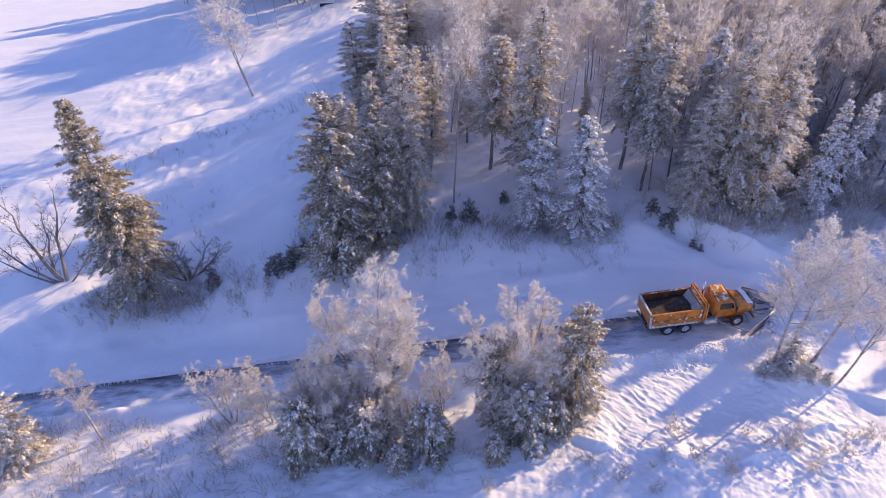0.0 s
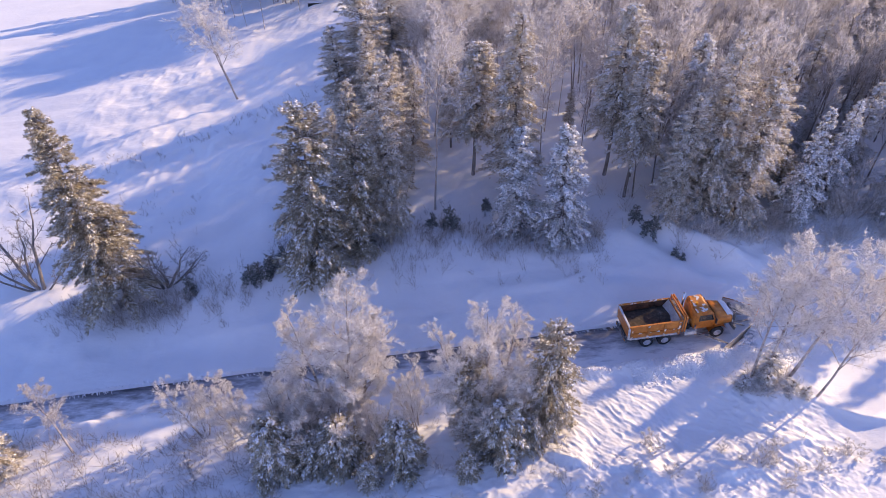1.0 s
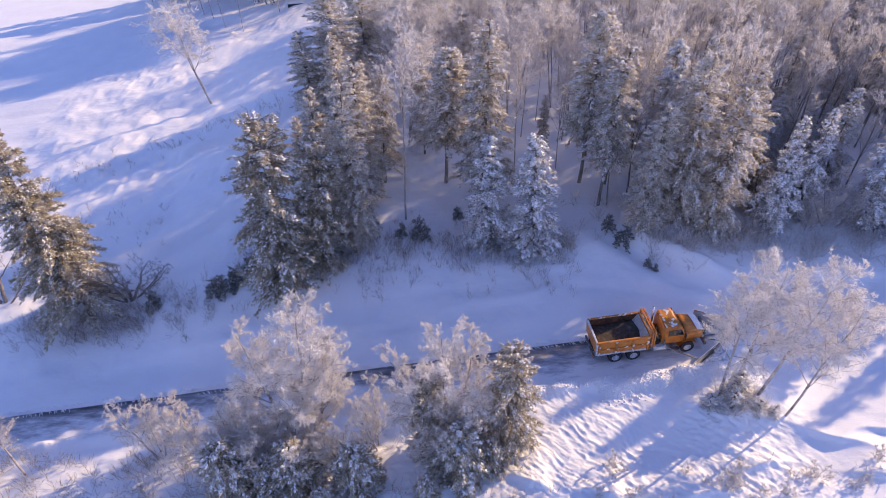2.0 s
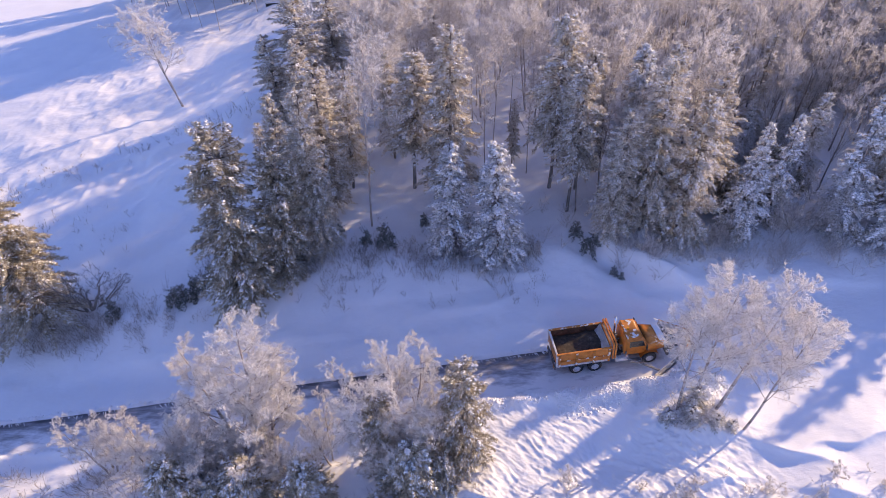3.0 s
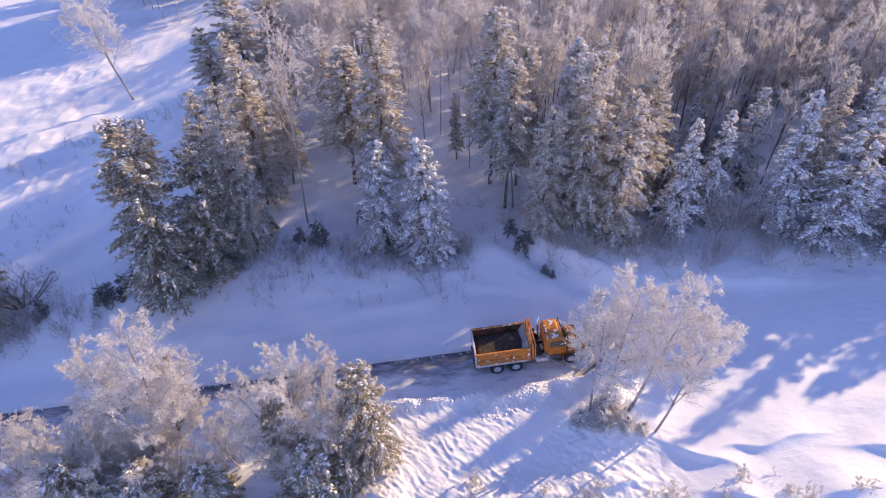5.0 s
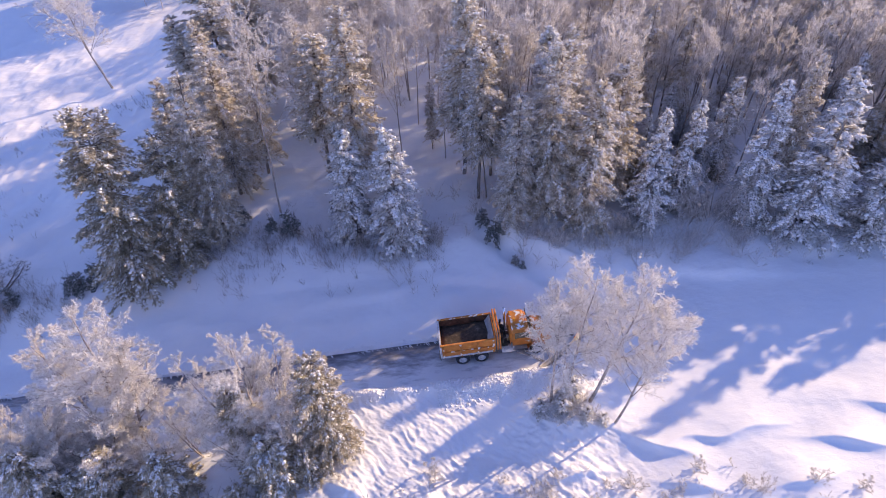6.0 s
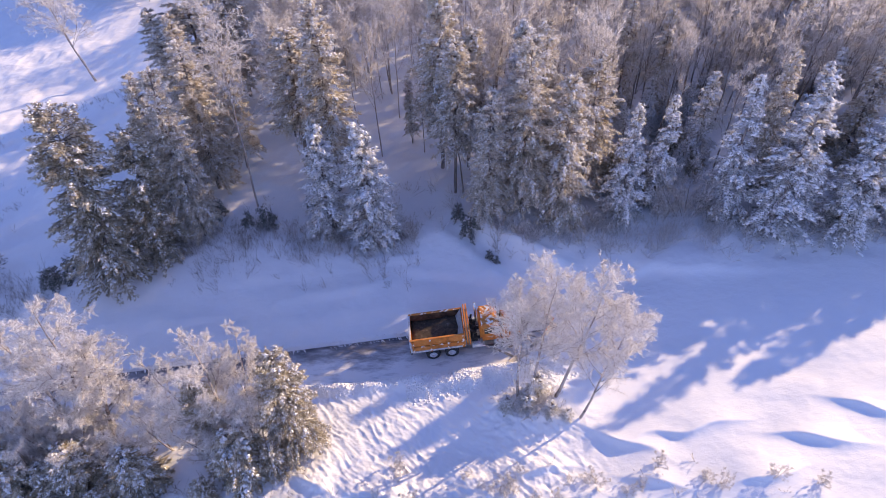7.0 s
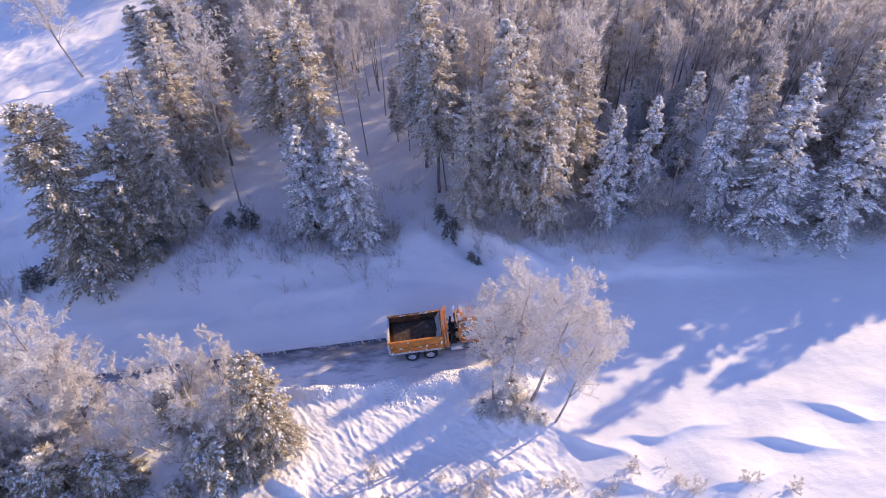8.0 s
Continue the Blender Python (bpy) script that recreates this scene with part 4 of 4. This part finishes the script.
# chassis and running gear
bm = bmesh.new()
for y in (-0.45, 0.45):
    box(bm, -2.2, y - 0.05, 0.75, 5.9, y + 0.05, 1.0, 0.01)
for x in (-2.1, -0.7, 0.7, 2.2, 3.6, 5.8):
    box(bm, x - 0.06, -0.45, 0.78, x + 0.06, 0.45, 0.96)
for x in (-0.68, 0.68, 4.75):
    rod(bm, (x, -1.0, 0.52), (x, 1.0, 0.52), 0.09)
part("chassis", bm, DARK, truck, "dark grimy steel frame and axles")
for x in (-0.68, 0.68):
    for side in (-1, 1):
        wheel(truck, x, side * 1.0, 0.52, 0.5, side)
for side in (-1, 1):
    wheel(truck, 4.75, side * 1.02, 0.52, 0.32, side)
# dump body, open at the top
bm = bmesh.new()
box(bm, -2.15, -1.2, 1.12, 1.75, 1.2, 1.22, 0.01)
for s in (-1, 1):
    box(bm, -2.1, s * 1.2 - 0.035, 1.15, 1.75, s * 1.2 + 0.035, 2.35, 0.01)
box(bm, 1.68, -1.2, 1.15, 1.76, 1.2, 2.5, 0.01)
part("dump_body", bm, ORANGE, truck, "orange steel dump body with snow-dusted rails")
bm = bmesh.new()
for a in (-1, 1):
    box(bm, -2.08, a * 1.15 - 0.008, 1.22, 1.66, a * 1.15 + 0.008, 2.33)
box(bm, 1.645, -1.14, 1.22, 1.665, 1.14, 2.45)
part("liner", bm, DARK_BROWN, truck, "dark brown inner walls of the body")
tailgate = part("tailgate", bm_box(-2.2, -1.22, 1.15, -2.11, 1.22, 2.3), ORANGE, truck)
part("crusted_rim", bm_box(-2.24, -1.24, 2.28, -2.09, 1.24, 2.38, bevel=0.03), PALE, tailgate, "salt-crusted upper rim")
for s in (-1, 1):
    part("crusted_post", bm_box(-2.25, s * 1.24 - 0.06, 1.1, -2.1, s * 1.24 + 0.06, 2.3, bevel=0.03), PALE, tailgate, "salt-crusted corner post")
for s in (-1, 1):
    part("top_rail", bm_box(-2.2, s * 1.22 - 0.07, 2.33, 1.78, s * 1.22 + 0.07, 2.43), ORANGE_SNOWY if s > 0 else ORANGE, truck)
    for x in (-2.0, -0.75, 0.5, 1.6):
        part("side_rib", bm_box(x - 0.07, s * 1.235, 1.1, x + 0.07, s * 1.33, 2.34), ORANGE_SNOWY, truck, "rib crusted with snow on its upper edge")
    part("crusted_sill", bm_box(-2.1, s * 1.25 - 0.04, 1.04, 1.72, s * 1.25 + 0.05, 1.2, bevel=0.03), PALE, truck, "salt-crusted lower sill")
    part("fender", bm_box(-1.4, s * 1.0 - 0.27, 1.06, 1.4, s * 1.0 + 0.27, 1.11), STEEL, truck)
part("rear_bumper", bm_box(-2.32, -1.1, 0.62, -2.2, 1.1, 0.82), STEEL, truck)
for s in (-0.85, 0.85):
    part("tail_light", bm_box(-2.345, s - 0.12, 0.66, -2.32, s + 0.12, 0.78, bevel=0.005), AMBER, truck)
bm = bmesh.new()
rows = []
rr = np.random.default_rng(3)
for i in range(15):
    x = -2.05 + i * 3.7 / 14
    rows.append([(x, -1.15 + j * 2.3 / 9, 1.72 + 0.48 * math.exp(-((x - 0.55) / 0.8) ** 2 - ((j - 5) / 3.0) ** 2) + rr.normal(0, 0.03)) for j in range(10)])
part("load", plate(rows, -0.2), GRIT, truck, "dark heap of sand and grit in the body", True)
part("front_slope", plate([[(1.64, -1.12, 2.44), (1.64, 1.12, 2.44)], [(1.42, -1.12, 2.05), (1.42, 1.12, 2.05)], [(1.22, -1.12, 1.76), (1.22, 1.12, 1.76)]], 0.02), BLADE, truck, "sloping front panel of the body, pale with salt")
bm = bmesh.new()
for x in (1.9, 2.08):
    box(bm, x - 0.05, -1.28, 1.2, x + 0.05, -1.18, 2.72, 0.01)
    box(bm, x - 0.05, 1.18, 1.2, x + 0.05, 1.28, 2.72, 0.01)
    box(bm, x - 0.05, -1.28, 2.66, x + 0.05, 1.28, 2.78, 0.01)
part("headboard", bm, ORANGE, truck, "double orange cross bars in front of the body")
bm = bmesh.new()
box(bm, 1.82, -1.2, 1.2, 2.02, 1.2, 2.3, 0.01)
part("bulkhead", bm, STEEL, truck)
bm = bmesh.new()
for y in (-0.8, -0.3, 0.35, 0.8):
    rod(bm, (2.25, y, 0.9), (2.4, y + 0.1, 1.9), 0.08)
box(bm, 2.2, -0.9, 0.9, 2.65, 0.9, 1.3, 0.03)
part("hydraulics", bm, DARK, truck, "dark hydraulic rams and hoses behind the cab")
for s in (-1, 1):
    bm = bmesh.new()
    rod(bm, (2.2, s * 1.02, 0.85), (3.1, s * 1.02, 0.85), 0.24, 16)
    part("fuel_tank", bm, PALE, truck, "salt-crusted round fuel tank", True)
    part("tank_step", bm_box(2.3, s * 1.2 - 0.1, 1.08, 3.0, s * 1.2 + 0.1, 1.14), PALE, truck, "step plate white with packed snow")
    part("side_band", bm_box(-2.05, s * 1.24, 1.62, 1.68, s * 1.28, 1.70), ORANGE_SNOWY, truck, "ledge along the body dusted with snow")
bm = bmesh.new()
for y in (-0.55, 0.1, 0.6):
    rod(bm, (2.12, y, 2.1), (2.5, y + 0.12, 1.35), 0.045)
    rod(bm, (2.5, y + 0.12, 1.35), (2.8, y, 1.7), 0.04)
part("hoses", bm, STEEL, truck, "grey hoses looped behind the cab", True)
# cab
bm = bmesh.new()
prof = [(2.85, 1.0), (2.85, 2.5), (3.0, 2.66), (4.0, 2.66), (4.2, 2.56), (4.5, 1.85), (4.5, 1.0)]
L, R = [[bm.verts.new((x, s * (1.05 - max(0, z - 1.8) * 0.10), z)) for x, z in prof] for s in (1, -1)]
for i in range(len(prof)):
    j = (i + 1) % len(prof)
    bm.faces.new((L[i], L[j], R[j], R[i]))
bm.faces.new(L[::-1])
bm.faces.new(R)
bmesh.ops.recalc_face_normals(bm, faces=bm.faces[:])
bmesh.ops.bevel(bm, geom=bm.edges[:], offset=0.13, segments=3, affect="EDGES")
cab = part("cab", bm, ORANGE, truck, "rounded orange cab", True)
bm = bmesh.new()
r = np.random.default_rng(8)
rows = [[(2.98 + i * 1.02 / 8, -0.9 + j * 1.8 / 10, 2.69 + 0.02 * r.normal()) for j in range(11)] for i in range(9)]
part("roof_snow", plate(rows, 0.03), ORANGE_SNOWY, cab, "patchy snow on the cab roof", True)
part("windscreen", plate([[(4.225, -0.82, 2.48), (4.225, 0.82, 2.48)], [(4.515, -0.9, 1.86), (4.515, 0.9, 1.86)]], 0.02), GLASS, cab)
for s in (-1, 1):
    part("side_window", plate([[(3.15, s * 1.035, 2.42), (3.15, s * 1.08, 1.9)], [(4.1, s * 1.035, 2.42), (4.3, s * 1.08, 1.9)]], 0.015), GLASS, cab)
    bm = bmesh.new()
    box(bm, 4.28, s * 1.33 - 0.1, 1.75, 4.34, s * 1.33 + 0.1, 2.25, 0.02)
    rod(bm, (4.3, s * 1.0, 2.2), (4.3, s * 1.33, 2.2), 0.02)
    part("mirror", bm, DARK, cab)
    part("step", bm_box(3.2, s * 1.15 - 0.15, 0.55, 4.1, s * 1.15 + 0.15, 0.62), STEEL, truck)
bm = bmesh.new()
rod(bm, (2.72, 0.95, 0.9), (2.72, 0.95, 3.05), 0.08, 14)
part("exhaust_stack", bm, CHROME, truck, "bright upright exhaust pipe", True)
bm = bmesh.new()
rod(bm, (3.3, 0.0, 2.7), (3.3, 0.0, 2.86), 0.09, 14)
part("beacon", bm, AMBER, cab, "amber warning beacon")
# hood, fenders, grille
bm = bmesh.new()
prof = [(4.4, 1.0), (4.4, 2.02), (5.0, 1.98), (5.72, 1.86), (5.95, 1.68), (6.0, 1.0)]
L, R = [[bm.verts.new((x, s * (1.02 - 0.17 * (x - 4.4) / 1.5), z)) for x, z in prof] for s in (1, -1)]
for i in range(len(prof)):
    j = (i + 1) % len(prof)
    bm.faces.new((L[i], L[j], R[j], R[i]))
bm.faces.new(L[::-1])
bm.faces.new(R)
bmesh.ops.recalc_face_normals(bm, faces=bm.faces[:])
bmesh.ops.bevel(bm, geom=bm.edges[:], offset=0.13, segments=3, affect="EDGES")
hood = part("hood", bm, ORANGE, truck, "sloping orange engine hood", True)
part("hood_snow", plate([[(5.42, -0.8, 1.94), (5.42, 0.3, 1.94), (5.36, 0.8, 1.95)], [(5.7, -0.78, 1.90), (5.72, 0.3, 1.90), (5.7, 0.78, 1.90)], [(5.93, -0.74, 1.75), (5.93, 0.3, 1.75), (5.93, 0.74, 1.75)]], 0.04), LOOSE, hood, "strip of snow across the hood front")
part("grille", bm_box(5.99, -0.55, 1.0, 6.03, 0.55, 1.55), CHROME, truck)
part("bumper", bm_box(6.0, -1.15, 0.55, 6.15, 1.15, 0.85), STEEL, truck)
for s in (-1, 1):
    bm = bmesh.new()
    prev = None
    for i in range(10):
        a = math.pi * (0.08 + 0.84 * i / 9)
        x, z = 4.75 + 0.72 * math.cos(a), 0.55 + 0.70 * math.sin(a)
        row = (bm.verts.new((x, s * 0.75, z)), bm.verts.new((x, s * 1.2, z)))
        if prev:
            bm.faces.new((prev[0], prev[1], row[1], row[0]))
        prev = row
    bmesh.ops.solidify(bm, geom=bm.faces[:], thickness=0.04)
    part("front_fender", bm, ORANGE, truck, smooth=True)
    part("headlight", bm_box(5.9, s * 0.78 - 0.13, 1.1, 5.97, s * 0.78 + 0.13, 1.34, bevel=0.03), LAMP, truck)
# plough frame, V-blades and the side wing
bm = bmesh.new()
for s in (-1, 1):
    rod(bm, (6.0, s * 0.5, 0.7), (7.6, s * 0.3, 0.5), 0.07)
    rod(bm, (6.1, s * 0.75, 0.9), (6.9, s * 1.0, 0.7), 0.05)
    box(bm, 6.15, s * 0.55 - 0.06, 0.5, 6.3, s * 0.55 + 0.06, 1.75, 0.01)
box(bm, 6.15, -0.6, 1.65, 6.3, 0.6, 1.78, 0.01)
rod(bm, (6.25, 0.0, 1.7), (7.5, 0.0, 0.9), 0.05)
part("plough_frame", bm, STEEL, truck, "snow-crusted lift frame of the plough")
left = part("plough_blade", blade((8.35, 0.0), (6.5, 1.85), (0.06, 1.35), (0.06, 1.05), 0.16), BLADE, truck, "grey scoured plough blade", True)
right = part("plough_blade", blade((8.35, 0.0), (7.35, -1.15), (0.06, 1.35), (0.06, 1.2), 0.16), BLADE, truck, "grey scoured plough blade", True)
bm = bmesh.new()
rod(bm, (8.42, 0.0, 1.37), (6.55, 1.88, 1.07), 0.035)
part("top_edge", bm, ORANGE_SNOWY, left)
bm = bmesh.new()
rod(bm, (8.42, 0.0, 1.37), (7.40, -1.17, 1.22), 0.035)
part("top_edge", bm, ORANGE, right, "bare orange upper edge")
part("wing_blade", blade((7.3, -1.2), (4.6, -2.75), (0.08, 1.0), (0.08, 0.85), 0.12), BLADE, truck, "side wing blade folded outwards", True)
bm = bmesh.new()
rod(bm, (2.9, -1.15, 1.0), (4.9, -2.45, 0.65), 0.05)
rod(bm, (3.3, -1.15, 0.75), (5.1, -2.35, 0.5), 0.05)
rod(bm, (2.9, -1.15, 0.75), (2.9, -1.15, 1.6), 0.06)
part("wing_arm", bm, STEEL, truck)

# snow rolling off the blades
r = np.random.default_rng(9)
n = 900
s = r.uniform(0, 1, n)
lx, ly = 8.3 - 3.3 * s + r.uniform(0.05, 0.7, n), -2.4 * s - r.uniform(0.0, 0.5, n)
lz = r.uniform(0, 1, n) ** 2 * (0.9 - 0.5 * s)
c, q = math.cos(radians(HEADING)), math.sin(radians(HEADING))
px, py = TX + lx * c - ly * q, TY + lx * q + ly * c
e = clumps(r, np.stack([px, py, ground(px, py) + lz * 0.9], -1), r.uniform(0.04, 0.17, (n, 1)) * np.array([1, 1, 0.9]))
tagged(new("rolled_snow", mesh("rolled_snow", *e, LOOSE, True)), "heap of loose snow rolling off the plough blade", "snow", kind="stuff")


# ---- undergrowth ----
def brush(r, x, y, height, count, fan=0.5, twigs=4, thin=0.03):
    """Stems and side twigs of a low shrub."""
    n = count
    a = np.stack([x + r.normal(0, 0.12, n), y + r.normal(0, 0.12, n), np.zeros(n)], -1)
    a[:, 2] = ground(a[:, 0], a[:, 1]) - 0.05
    d = np.stack([r.normal(0, fan, n), r.normal(0, fan, n), np.ones(n)], -1)
    b = a + unit(d) * (height * r.uniform(0.5, 1.1, n))[:, None]
    k = np.repeat(np.arange(n), twigs)
    g = r.uniform(0.35, 1, len(k))
    p = a[k] + (b - a)[k] * g[:, None]
    e = p + unit(d[k] + 0.5 * r.normal(size=(len(k), 3))) * (height * r.uniform(0.12, 0.32, len(k)))[:, None]
    return merged([ribbons(r, a, b, thin, thin * 0.5), ribbons(r, p, e, thin, thin * 0.4)])


def scatter_brush(name, label, mat, spots, seed, height, count, fan=0.45, twigs=4, thin=0.03):
    r = np.random.default_rng(seed)
    tagged(new(name, mesh(name, *merged([brush(r, x, y, height * r.uniform(0.6, 1.3), count, fan, twigs, thin) for x, y in spots]), mat)), label, "undergrowth", kind="stuff")


r = np.random.default_rng(61)
bank = [(r.uniform(-14, 14), r.normal(39.2, 1.5)) for _ in range(560)] + [(r.uniform(-31, -15), r.normal(35.2, 1.2)) for _ in range(240)] + [(r.uniform(-33, -20), r.uniform(33.5, 36)) for _ in range(60)]
scatter_brush("bank_weeds", "dry bare weed stalks standing in the snow on the bank", WEED, bank, 62, 1.0, 8, 0.4, 4, 0.016)
edge = [(r.uniform(20, 58), r.normal(38.4, 0.9)) for _ in range(330)] + [(r.uniform(10, 20), r.normal(42.5, 2)) for _ in range(20)]
scatter_brush("edge_brush", "frosted grey-brown brush along the forest edge", FROST_BROWN, edge, 63, 1.3, 9, 0.6, 6)
hill = [(r.uniform(-42, -14), 0) for _ in range(130)]
hill = [(x, 57.5 + 0.45 * (x + 28) + r.normal(0, 1.3)) for x, _ in hill] + [(r.uniform(-38, -22), r.uniform(41, 50)) for _ in range(60)]
scatter_brush("hill_weeds", "thin dry weeds poking through the drifted hill", WEED, hill, 64, 0.7, 4, 0.4, 2)
near = [(r.uniform(-26, 8), r.uniform(17.5, 23.5)) for _ in range(90)] + [(r.uniform(-31, -10), r.uniform(17.0, 23.5)) for _ in range(190)]
scatter_brush("near_brush", "bare frosted brush between the near trees", WEED, near, 65, 1.2, 8, 0.55, 5, 0.018)
saplings = []
for k, (x, y, hh) in enumerate(((9.2, 17.7, 0.9), (13.4, 20.9, 1.2), (14.0, 19.0, 0.9), (15.4, 18.1, 1.0), (19.0, 19.2, 1.1), (19.9, 17.7, 1.0), (24.4, 19.6, 1.1), (11.0, 17.1, 0.8), (1.5, 17.6, 0.9), (-2.5, 18.0, 0.9), (28.0, 20.3, 0.9), (33.9, 19.4, 0.9),
                                (31.0, 19.2, 0.9), (19.5, 19.7, 0.8), (17.2, 20.2, 0.6), (22.2, 18.6, 0.8), (26.0, 19.0, 0.7), (12.0, 19.2, 0.6), (7.4, 19.0, 0.8), (36.2, 19.0, 0.8))):
    saplings.append((x, y, hh))
for _ in range(14):
    saplings.append((r.uniform(7, 37), r.uniform(17.0, 20.3), r.uniform(0.35, 0.7)))
for k, (x, y, hh) in enumerate(saplings):
    at = stand(x, y, 77 * k, (0.85 * hh, 0.85 * hh, 0.85 * hh))
    if k:
        again(t_shrub, at)
    else:
        t_shrub = put_tree("frosted_shrub", shrub, LEAFLESS, "low frosted shrub poking out of the snow", "shrub", "snowed-up shrubs on the near slope", at)
for k, (x, y, hh) in enumerate(((19.8, 24.2, 1.1), (21.0, 24.0, 1.2), (21.6, 24.9, 1.7), (22.4, 23.6, 1.0), (23.3, 23.4, 0.8))):
    spruce("scrub", x, y, hh, 70 * k, 1.2, group="scrub at the foot of the birches")

# brush round the birch stems and on the near slope
knoll = [(r.normal(21.2, 1.1), r.normal(24.2, 0.5)) for _ in range(34)]
scatter_brush("knoll_brush", "frosted twiggy brush round the birch stems", FROST_BROWN, knoll, 66, 0.9, 9, 0.7, 6)
slope = [(r.uniform(7, 37), r.uniform(17.0, 20.5)) for _ in range(20)]
scatter_brush("slope_brush", "tufts of frosted brush on the near slope", FROST_BROWN, slope, 67, 0.55, 6, 0.8, 5)

# the bare snag beside the lone spruce
snag = frosted_meshes("snag", 71, 7.5, [(-0.30, 0.15, 0.40, 0, 0), (-1.15, 0.25, 0.62, 0.0, 0), (1.0, 0.35, 0.40, 0.1, 0), (-0.65, 0.4, 0.95, 0, 0.1), (-0.10, 0.45, 0.95, 0.2, 0), (-1.5, -0.1, 0.50, -0.1, 0), (-0.35, 0.3, 0.8, -0.2, 0)], BARK, BARE, 7, 4, 5, 3, 0.9, 0.22, 0.36, 1.7, 0.026, 0.42, wobble=0.035)
t_snag = put_tree("bare_tree", snag, LEAFLESS, "dark bare tree with crooked snow-lined limbs", "tree", "", stand(-34.4, 37.6, 0))
again(t_snag, stand(-23.2, 37.2, 190, (0.75, 0.75, 0.8)))

# trail sign and posts on the hill
sign = thing("trail_sign", "small dark sign board on a post in the snow", "sign", at=pose(-8.6, 78.2, zat(-8.6, 78.2), 0, 0, 20))
bm = bmesh.new()
rod(bm, (0, 0, -0.3), (0, 0, 1.9), 0.09, 8)
part("post", bm, DARK, sign)
bm = bmesh.new()
box(bm, -0.9, -0.06, 1.7, 0.9, 0.06, 2.3, 0.03)
part("board", bm, DARK, sign)
bm = bmesh.new()
box(bm, -0.5, -0.5, 2.3, 0.5, 0.5, 2.42, 0.05)
part("snow_cap", bm, LOOSE, sign, "cap of snow")
post = thing("marker_post", "short dark marker post in the snow", "post", at=pose(-8.1, 87.2, zat(-8.1, 87.2)))
bm = bmesh.new()
rod(bm, (0, 0, -0.3), (0, 0, 1.6), 0.16, 8)
part("post", bm, DARK, post)

# snow-covered logs at the edge of the far trees
logs = thing("log_pile", "dark logs under a cap of snow beside the trees", "logs", at=pose(-19.5, 96.0, zat(-19.5, 96.0) - 0.35, 0, 0, 8) @ Matrix.Diagonal((0.8, 0.8, 0.7, 1)))
for k, (y, z) in enumerate(((-0.3, 0.2), (0.3, 0.22), (0.0, 0.6))):
    bm = bmesh.new()
    rod(bm, (-1.6, y, z), (1.6 - 0.2 * k, y + 0.1, z + 0.05), 0.26, 9)
    part("log", bm, DARK, logs)
bm = bmesh.new()
box(bm, -1.5, -0.4, 0.8, 1.4, 0.45, 0.98, 0.08)
part("snow_cap", bm, LOOSE, logs, "rounded cap of snow", True)
